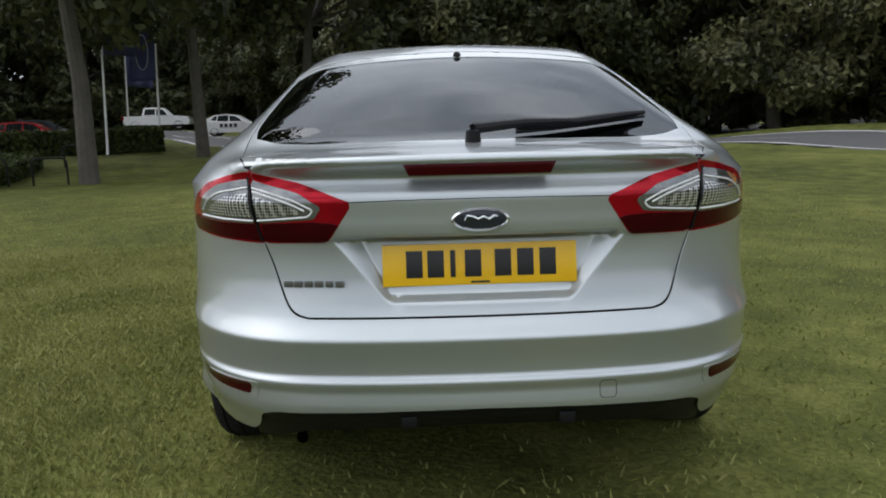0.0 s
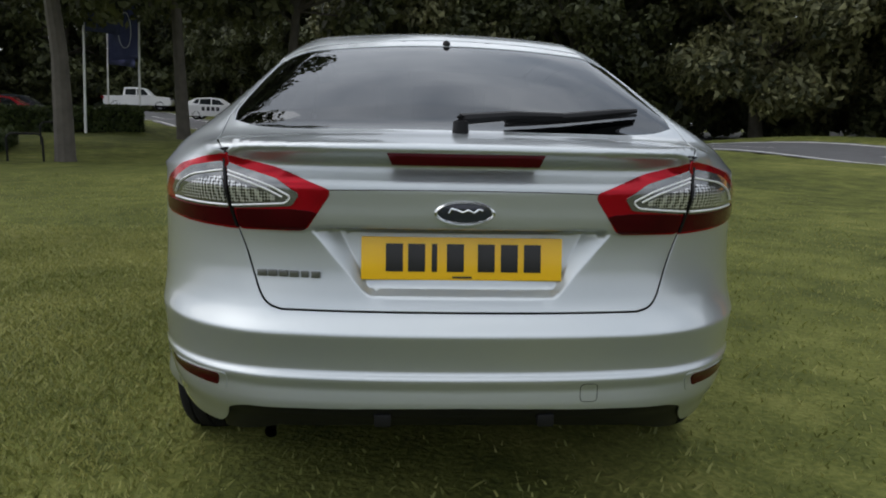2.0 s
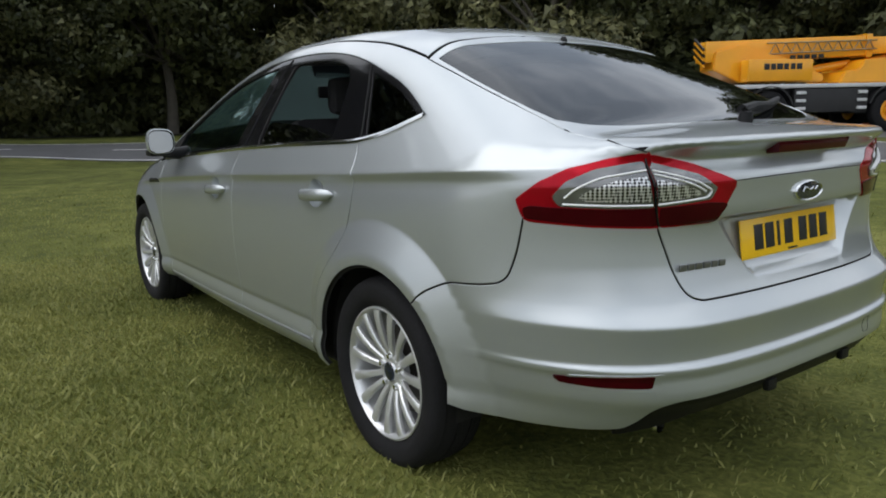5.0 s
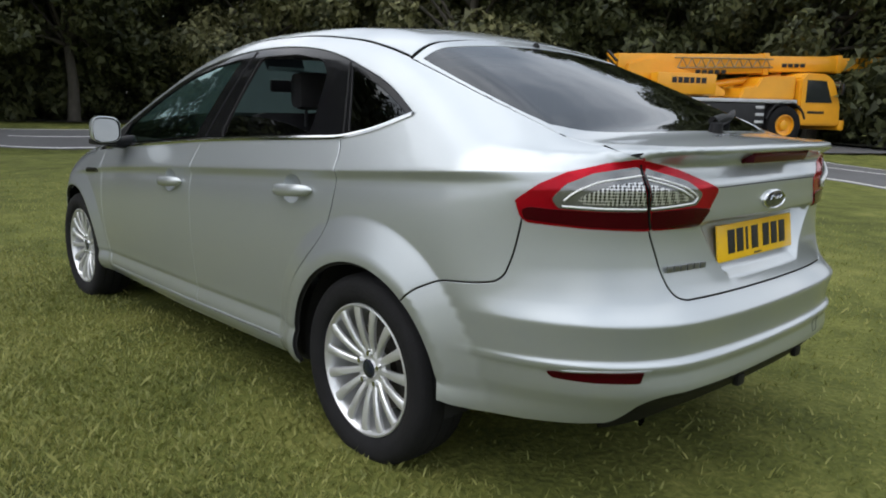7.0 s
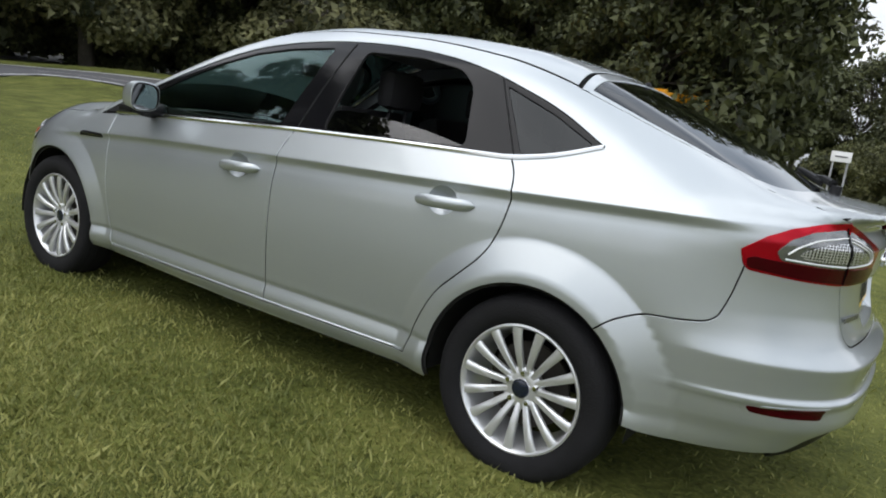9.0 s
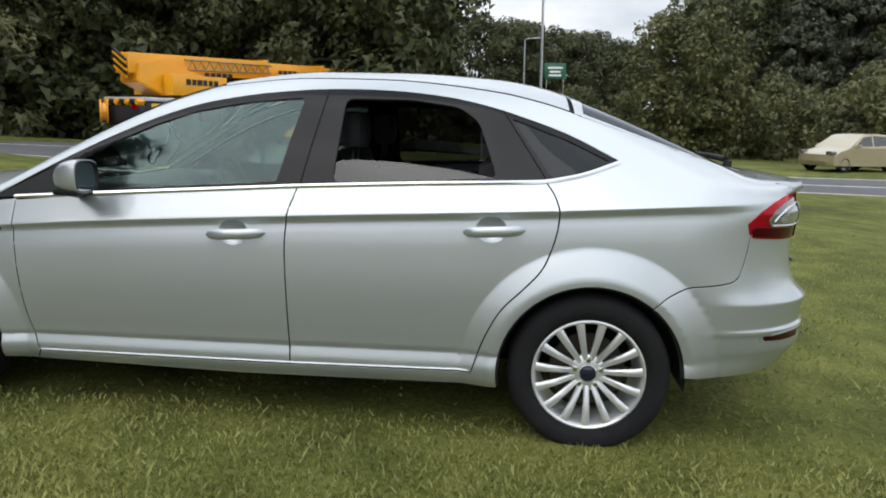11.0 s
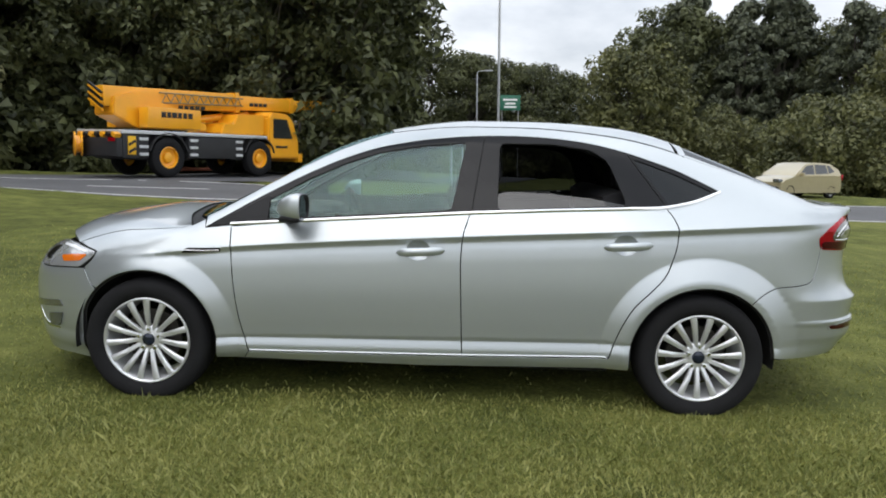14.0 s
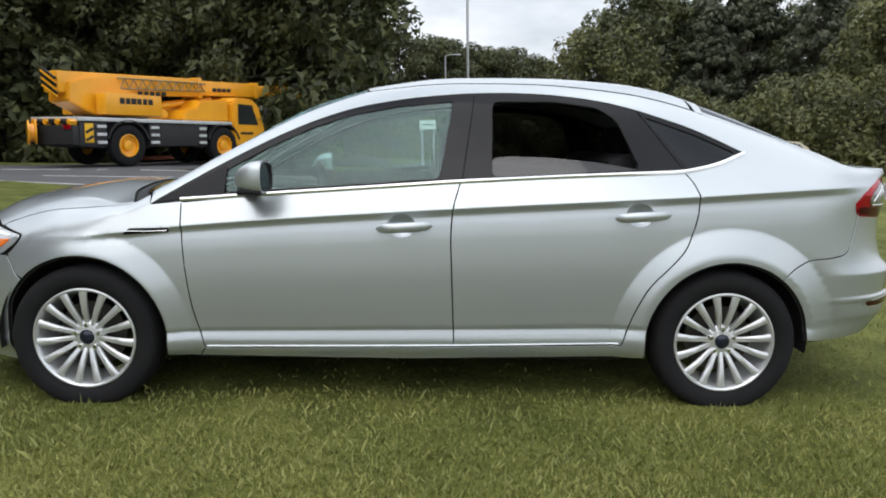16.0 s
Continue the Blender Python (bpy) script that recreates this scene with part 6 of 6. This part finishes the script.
def small_vehicle(name, paint, low, cabin_, glass, axles, r, half, label, cat, roof_in=.16, pickup=False):
    """A car from its side outline: a lower body, a tapering cabin, panes, lamps and wheels; (y, z) outlines, y ahead."""
    root = new(name)
    bm = bmesh.new()
    slices = []
    n = 9
    for k in range(n):
        u = -1 + 2 * k / (n - 1)
        x = half * math.copysign(abs(u) ** .8, u) if u else 0.0
        edge = abs(u) ** 6
        mid_y = sum(q[0] for q in low) / len(low)
        slices.append([bm.verts.new((x, mid_y + (y - mid_y) * (1 - .05 * edge - .02 * u * u), z - .03 * edge * (z > .6))) for y, z in low])
    for a, b in zip(slices, slices[1:]):
        for i in range(len(low)):
            j = (i + 1) % len(low)
            bm.faces.new((a[i], a[j], b[j], b[i]))
    bm.faces.new(slices[0])
    bm.faces.new(slices[-1][::-1])
    part("body", bm, paint, root, angle=28)
    bm = bmesh.new()
    zs = [z for _, z in cabin_]
    lo, hi = min(zs), max(zs)
    slices = []
    for s in (-1, -.5, 0, .5, 1):
        slices.append([bm.verts.new((s * (half * .97 - roof_in * (z - lo) / (hi - lo)), y, z + .02 * (1 - s * s) * (z - lo) / (hi - lo))) for y, z in cabin_])
    for a, b in zip(slices, slices[1:]):
        for i in range(len(cabin_)):
            j = (i + 1) % len(cabin_)
            bm.faces.new((a[i], a[j], b[j], b[i]))
    bm.faces.new(slices[0])
    bm.faces.new(slices[-1][::-1])
    part("cabin", bm, paint, root, angle=28)
    for poly in glass:
        for s in (-1, 1):
            bm = bmesh.new()
            vs = [bm.verts.new((s * (half * .97 - roof_in * (z - lo) / (hi - lo) + .006), y, z)) for y, z in poly]
            ws = [bm.verts.new((s * (half * .97 - roof_in * (z - lo) / (hi - lo) - .02), y, z)) for y, z in poly]
            bm.faces.new(vs)
            for i in range(len(vs)):
                j = (i + 1) % len(vs)
                bm.faces.new((vs[i], ws[i], ws[j], vs[j]))
            part("side_window", bm, DARK_GLASS, root, smooth=False)
    for y in axles:
        for s in (-1, 1):
            road_wheel(root, s * (half - .10), y, r, .2, s, ALLOY)
            bm = bmesh.new()
            slab(bm, [(y + (r + .055) * math.cos(a), r + (r + .055) * math.sin(a)) for a in np.linspace(-.35, math.pi + .35, 22)], s * .012, "x", s * half * .985)
            part("wheel_arch", bm, VOID, root)
    ys = [q[0] for q in low]
    for s in (-1, 1):
        bm = bmesh.new()
        box(bm, s * (half - .13), min(ys) + .09, .88 if not pickup else .95, .22, .16, .22, .04)
        part("tail_lamp", bm, RED_LENS, root)
        bm = bmesh.new()
        box(bm, s * (half - .18), max(ys) - .16, .72 if not pickup else .92, .30, .26, .15, .05)
        part("headlamp", bm, CLEAR_LENS, root)
        bm = bmesh.new()
        box(bm, s * (half + .07), cabin_[0][0] - .35 if cabin_[0][0] > 0 else .5, lo + .08, .18, .12, .12, .03)
        part("wing_mirror", bm, paint, root)
    return tagged(root, label, cat)


HATCH_LOW = [(-1.96, .32), (-1.98, .62), (-1.92, .93), (-1.6, .98), (.75, .96), (1.1, .93), (1.65, .80), (1.93, .66), (1.97, .40), (1.90, .24), (-1.85, .24)]
HATCH_CAB = [(1.05, .92), (.30, 1.40), (-.35, 1.48), (-1.2, 1.44), (-1.72, 1.20), (-1.86, .93)]
HATCH_GLASS = [[(.72, .98), (.26, 1.33), (-.18, 1.39), (-.18, 1.00)], [(-.26, 1.00), (-.26, 1.40), (-.95, 1.38), (-1.02, 1.03)], [(-1.10, 1.04), (-1.02, 1.37), (-1.2, 1.35), (-1.45, 1.10)]]
white_hatch = small_vehicle("small_hatchback", WHITE, HATCH_LOW, HATCH_CAB, HATCH_GLASS, (-1.24, 1.25), .30, .85, "white small hatchback with dark lettering bars on its side", "car")
for k, y in enumerate((-.75, -.42, -.10, .22)):
    bm = bmesh.new()
    box(bm, .872, y, .72, .012, .20, .26, .01)
    part("lettering_bar", bm, INK, white_hatch)
    bm = bmesh.new()
    box(bm, -.872, y, .72, .012, .20, .26, .01)
    part("lettering_bar", bm, INK, white_hatch)
stand(white_hatch, -12.98, 48.07, -88)
PICK_LOW = [(-2.6, .50), (-2.62, .75), (-2.58, 1.12), (.55, 1.13), (1.3, 1.13), (2.3, 1.05), (2.58, .92), (2.62, .55), (2.5, .42), (-2.45, .42)]
PICK_CAB = [(1.15, 1.12), (.55, 1.72), (-.1, 1.78), (-.95, 1.76), (-1.08, 1.12)]
PICK_GLASS = [[(.88, 1.17), (.45, 1.62), (0, 1.66), (0, 1.19)], [(-.1, 1.19), (-.1, 1.66), (-.85, 1.64), (-.92, 1.19)]]
pick = small_vehicle("pickup_truck", WHITE, PICK_LOW, PICK_CAB, PICK_GLASS, (-1.62, 1.62), .39, .90, "white double-cab pickup parked beyond the flags", "pickup truck", pickup=True)
stand(pick, -21.05, 56.32, -80)
RED_PAINT = material("red_paint", (.42, .012, .02), .3, .2, 1.0, vary=.06)
DARK_PAINT = material("dark_paint", (.03, .035, .045), .3, .3, 1.0, vary=.1)
red = small_vehicle("small_hatchback", RED_PAINT, HATCH_LOW, HATCH_CAB, HATCH_GLASS, (-1.24, 1.25), .30, .85, "bright red small hatchback beyond the hedge", "car")
stand(red, -20.42, 35.31, -75)
dark = small_vehicle("small_hatchback", DARK_PAINT, HATCH_LOW, HATCH_CAB, HATCH_GLASS, (-1.24, 1.25), .30, .85, "dark grey small hatchback in the car park", "car")
stand(dark, -22.55, 40.95, -75)

SILVER_PAINT = material("silver_paint", (.50, .51, .52), .32, .6, 1.0, vary=.05)
silver = small_vehicle("small_hatchback", SILVER_PAINT, HATCH_LOW, HATCH_CAB, HATCH_GLASS, (-1.24, 1.25), .31, .88, "silver hatchback on the road beyond the lawn", "car")
stand(silver, -3.95, 30.44, 66)

GOLD_PAINT = material("gold_paint", (.42, .36, .22), .32, .5, 1.0, vary=.05)
gold = small_vehicle("small_hatchback", GOLD_PAINT, HATCH_LOW, HATCH_CAB, HATCH_GLASS, (-1.24, 1.25), .29, .83, "pale gold small hatchback on the road", "car")
stand(gold, 26.81, -14.08, 28)

CRANE_YELLOW = material("crane_yellow", (.82, .36, .012), .38, coat=.5, vary=.10, scale=1.5, fine=.3)
CRANE_DARK = material("crane_chassis", (.016, .016, .018), .6, vary=.3, scale=3, fine=.4)
CRANE_PALE = material("crane_deck", (.55, .56, .57), .5, .2, vary=.15, scale=3)
CRANE_GREASE = material("crane_steel", (.26, .20, .12), .45, .6, vary=.3, scale=5)


def mobile_crane(x, y, turn):
    """A two-axle mobile crane, y ahead: carrier, cab, superstructure and a telescopic boom laid forward."""
    root = new("mobile_crane")

    def block(name, mat, cx, cy, cz, sx, sy, sz, bev=.04, parent=None, label="", rot=None):
        bm = bmesh.new()
        box(bm, cx, cy, cz, sx, sy, sz, bev, rot)
        return part(name, bm, mat, parent or root, label)

    def plate(name, mat, outline, x0, x1, parent=None, label="", bev=.03):
        bm = bmesh.new()
        slab(bm, outline, x1 - x0, "x", x0)
        bmesh.ops.recalc_face_normals(bm, faces=bm.faces)
        bmesh.ops.bevel(bm, geom=list(bm.edges), offset=bev, segments=2, affect="EDGES")
        return part(name, bm, mat, parent or root, label)

    chassis = plate("chassis", CRANE_DARK, [(-4.0, .75), (-4.1, 1.5), (2.5, 1.5), (2.5, .62), (.9, .62), (.8, .95), (-.9, .95), (-1.0, .62), (-3.5, .62)], -.95, .95, label="black carrier chassis")
    for s in (-1, 1):
        for a, b in ((-4.05, -3.05), (-1.35, 1.30)):
            block("side_box", CRANE_DARK, s * 1.08, (a + b) / 2, 1.08, .32, b - a, .78, .03, chassis)
        for cy in (-2.2, 2.2):
            plate("mudguard", CRANE_DARK, [(cy + .86 * math.cos(t), .74 + .86 * math.sin(t)) for t in np.linspace(.25, math.pi - .25, 9)] + [(cy + .80 * math.cos(t), .74 + .80 * math.sin(t)) for t in np.linspace(math.pi - .25, .25, 9)], s * 1.05 - .22, s * 1.05 + .22, chassis, bev=.008)
        for cy in (-3.25, -1.12, 1.08):
            for z in (.82, 1.08, 1.34):
                block("step", CRANE_PALE, s * 1.26, cy, z, .06, .34, .10, .015, chassis, "pale metal step")
        block("hazard_panel", YELLOW_SIGN, s * 1.26, -3.72, 1.12, .03, .30, .62, .006, chassis, "yellow and black chevron panel")
        for z in (.95, 1.20):
            block("chevron", INK, s * 1.278, -3.72, z, .012, .30, .09, .003, chassis, rot=Matrix.Rotation(.5, 4, "X"))
    block("deck", CRANE_PALE, 0, -.75, 1.57, 2.54, 6.7, .13, .03, label="pale deck edge")
    for cy in (-2.2, 2.2):
        for s in (-1, 1):
            w = new("wheel")
            w.parent = root
            w.matrix_basis = pose(s * 1.05, cy, .71, 0, 0, 0 if s < 0 else 180)
            bm = bmesh.new()
            lathe(bm, [(-.17, .38), (-.20, .44), (-.20, .60), (-.16, .68), (-.10, .71), (.12, .71), (.2, .62), (.2, .4)], 40)
            part("tyre", bm, TYRE, w, "large black tyre")
            bm = bmesh.new()
            lathe(bm, [(-.18, .39), (-.19, .36), (-.08, .33), (-.06, .20), (-.15, .17), (-.17, .10), (-.17, .001)], 32)
            part("rim", bm, CRANE_YELLOW, w, "yellow steel rim")
    # the tail: beam, lamps and a reel
    block("tail_beam", CRANE_DARK, 0, -4.18, 1.05, 2.5, .22, .62, .03)
    for k in range(8):
        block("hazard_bar", CRANE_YELLOW if k % 2 else INK, -1.10 + .314 * k, -4.20, 1.46, .20, .25, .15, .01, rot=Matrix.Rotation(.45, 4, "Y"))
    for s in (-1, 1):
        block("tail_lamp", RED_LENS, s * 1.0, -4.31, 1.30, .34, .05, .14, .015)
    bm = bmesh.new()
    lathe(bm, [(-.13, .001), (-.13, .40), (-.08, .42), (-.06, .30), (.06, .30), (.08, .42), (.13, .40), (.13, .001)], 28)
    bmesh.ops.transform(bm, matrix=pose(-.62, -4.48, 1.12, 0, 0, 62), verts=bm.verts)
    part("reel", bm, CRANE_YELLOW, root, "yellow cable reel at the tail")
    # driver's cab at the front and the engine cover behind it
    cab = plate("cab", CRANE_YELLOW, [(2.75, .72), (2.72, 2.40), (2.95, 2.62), (3.85, 2.58), (4.20, 2.30), (4.52, 1.45), (4.55, .72)], -1.22, 1.22, label="yellow driver's cab", bev=.06)
    plate("engine_cover", CRANE_YELLOW, [(.35, 1.64), (.55, 2.02), (1.05, 2.10), (1.25, 2.42), (2.70, 2.50), (2.70, 1.64)], -1.0, 1.0, label="yellow engine cover", bev=.05)
    for s in (-1, 1):
        plate("side_window", DARK_GLASS, [(2.98, 1.55), (2.98, 2.36), (3.78, 2.34), (4.12, 1.55)], s * 1.225 - .006, s * 1.225 + .006, cab, bev=.003)
        block("door_bar", INK, s * 1.232, 3.45, 1.20, .012, .70, .09, .003, cab)
        block("mirror", INK, s * 1.42, 4.35, 2.05, .10, .10, .42, .03, cab)
    block("windscreen", DARK_GLASS, 0, 4.40, 1.95, 2.2, .03, .85, .01, cab, rot=Matrix.Rotation(radians(-20), 4, "X"))
    block("bumper", CRANE_YELLOW, 0, 4.62, .75, 2.45, .26, .38, .05)
    # superstructure: counterweight, crane cab, ram and boom
    upper = plate("turntable_frame", CRANE_YELLOW, [(-2.9, 1.72), (-3.9, 2.15), (-3.85, 2.75), (-2.9, 3.0), (-1.2, 2.5), (.1, 1.95), (.1, 1.72)], -.55, .55, label="yellow turntable frame", bev=.04)
    for s in (-1, 1):
        block("counterweight", CRANE_YELLOW, s * .92, -1.85, 2.10, .52, 2.3, .72, .05, upper, "yellow counterweight box")
        for k, w_ in enumerate((.19, .17, .22, .17, .17, .19)):
            block("letter_bar", INK, s * 1.184, -2.35 + .23 * k, 2.22, .010, w_, .20, .002, upper)
    bm = bmesh.new()
    tube(bm, [(0, -1.0, 2.02), (0, 1.35, 2.35)], .14, 14)
    tube(bm, [(0, 1.3, 2.34), (0, 2.7, 2.56)], .09, 12)
    part("lifting_ram", bm, CRANE_YELLOW, upper, "yellow hydraulic ram")
    tilt = Matrix.Translation((0, -3.6, 2.78)) @ Matrix.Rotation(radians(1.6), 4, "X")
    boom = None
    for k, (a, b, wide, tall) in enumerate(((-.55, 5.5, .80, .70), (5.4, 8.7, .68, .58), (8.6, 10.7, .56, .48))):
        bm = bmesh.new()
        box(bm, 0, (a + b) / 2, 0, wide, b - a, tall, .07)
        if k < 2:
            box(bm, 0, b - .12, 0, wide + .08, .22, tall + .08, .02)
        bmesh.ops.transform(bm, matrix=tilt, verts=bm.verts)
        piece = part("boom_section", bm, CRANE_YELLOW, root, "yellow telescopic boom section")
        boom = boom or piece
    bm = bmesh.new()
    slab(bm, [(10.4, .28), (11.3, .18), (11.9, -.45), (11.55, -.62), (11.1, -.26), (10.4, -.24)], .56, "x", -.28)
    bmesh.ops.transform(bm, matrix=tilt, verts=bm.verts)
    head = part("boom_head", bm, CRANE_YELLOW, root, "yellow boom head")
    bm = bmesh.new()
    lathe(bm, [(-.2, .001), (-.2, .26), (-.14, .28), (-.10, .22), (.10, .22), (.14, .28), (.2, .26), (.2, .001)], 24)
    bmesh.ops.transform(bm, matrix=tilt @ pose(0, 11.6, -.42), verts=bm.verts)
    part("sheave", bm, CRANE_PALE, head, "pale pulley wheel")
    bm = bmesh.new()
    box(bm, 0, 6.3, 1.45, .34, .22, .62, .06)
    tube(bm, [(0, 7.4, 2.60), (0, 6.35, 1.7)], .015, 6)
    part("hook_block", bm, CRANE_PALE, head, "pale hook block")
    # folded jib: a lattice along the boom's side
    bm = bmesh.new()
    for z in (-.16, .20):
        tube(bm, [(.52, 1.6, z), (.50, 5.6, z * .8)], .030, 6)
    for k in range(10):
        y0 = 1.7 + .38 * k
        tube(bm, [(.52, y0, -.15), (.52, y0 + .19, .18)], .018, 5)
        tube(bm, [(.52, y0 + .19, .18), (.52, y0 + .38, -.15)], .018, 5)
    bmesh.ops.transform(bm, matrix=tilt, verts=bm.verts)
    part("folded_jib", bm, CRANE_GREASE, boom, "brown steel lattice jib folded alongside")
    for cy, n_ in ((2.0, 5), (6.2, 4)):
        for k in range(n_):
            bm = bmesh.new()
            box(bm, .40 if cy < 4 else .355, cy + .26 * k + (.6 if cy < 4 else 0), -.29 if cy < 4 else -.05, .02, .20, .14, .003)
            bmesh.ops.transform(bm, matrix=tilt, verts=bm.verts)
            part("letter_bar", bm, INK, boom)
    for k in range(6):
        bm = bmesh.new()
        box(bm, 0, -.58, -.29 + .116 * k, .84, .08, .060, .006, Matrix.Rotation(.5, 4, "Y"))
        bmesh.ops.transform(bm, matrix=tilt, verts=bm.verts)
        part("hazard_bar", bm, INK if k % 2 else CRANE_YELLOW, boom)
    stand(root, x, y, turn)
    return tagged(root, "yellow two-axle mobile crane with its boom laid forward, on the road", "mobile crane")


mobile_crane(24.09, 10.33, -120.0)

# ---------------------------------------------------------------- grass blades and small litter on the lawn
def grass():
    r = np.random.default_rng(99)
    # thick near the car and the walk, thinning outwards
    n, m = 130000, 230000
    x = np.concatenate([r.uniform(-9.0, 7.0, n), r.uniform(-5.2, -.7, m)])
    y = np.concatenate([r.uniform(-6.5, 11.0, n), r.uniform(-4.4, 3.4, m)])
    n += m
    far = np.maximum(np.hypot((x + 1.8) / 4.2, (y + .3) / 4.8), .5)
    keep = r.random(n) < np.clip(1.3 - .6 * (far - .5), .3, 1)
    under = (np.abs(x) < .72) & (np.abs(y) < 2.0) & (r.random(n) < .8)
    keep &= ~under
    # the blades thin out to bare turf at the sheet's rim
    rim = np.minimum(np.minimum(x + 9.0, 7.0 - x), np.minimum(y + 6.5, 11.0 - y))
    inner = np.minimum(np.minimum(x + 5.2, -.7 - x), np.minimum(y + 4.4, 3.4 - y))
    part_of = np.where(np.arange(n) < n - m, rim / 3.0, inner / 1.0)
    keep &= r.random(n) < np.clip(part_of + .05, 0, 1)
    # no blades in the tyres' footprints
    for cx in (-.81, .81):
        for cy in (-AXLE, AXLE):
            keep &= ~((np.abs(x - cx) < .12) & (np.abs(y - cy) < .13))
    x, y = x[keep], y[keep]
    n = len(x)
    patchy = np.array([noise.noise((a * .9, b * .9, 3.1)) for a, b in zip(x[::8], y[::8])]).repeat(8)[:n]
    patchy = np.pad(patchy, (0, n - len(patchy)))
    z = ground_z(x, y)
    tall = (.015 + .017 * r.random(n) ** 2) * (1 + .35 * patchy) + np.where(r.random(n) < .012, .03, 0)
    a = r.random(n) * 2 * math.pi
    wide = .0030 + .0030 * r.random(n)
    bend = tall * (.35 + .9 * r.random(n))
    b = r.random(n) * 2 * math.pi
    dx, dy = np.cos(a) * wide, np.sin(a) * wide
    tx, ty = np.cos(b) * bend, np.sin(b) * bend
    P = np.stack([np.stack([x - dx, y - dy, z - .004], 1), np.stack([x + dx, y + dy, z - .004], 1),
                  np.stack([x + dx * .6 + tx * .45, y + dy * .6 + ty * .45, z + tall * .62], 1), np.stack([x + tx, y + ty, z + tall], 1)], 1).reshape(-1, 3)
    k = np.arange(n)[:, None] * 4
    F = np.concatenate([k + [0, 1, 2], k + [0, 2, 3]])
    return P, F


BLADES = leafy("grass_blades", (.120, .140, .032), (.345, .34, .112), 1.1)
lawn = new("grass", fast_mesh("grass", *grass(), BLADES))
tagged(lawn, "short uneven green grass blades with dry flecks", "grass", kind="stuff")
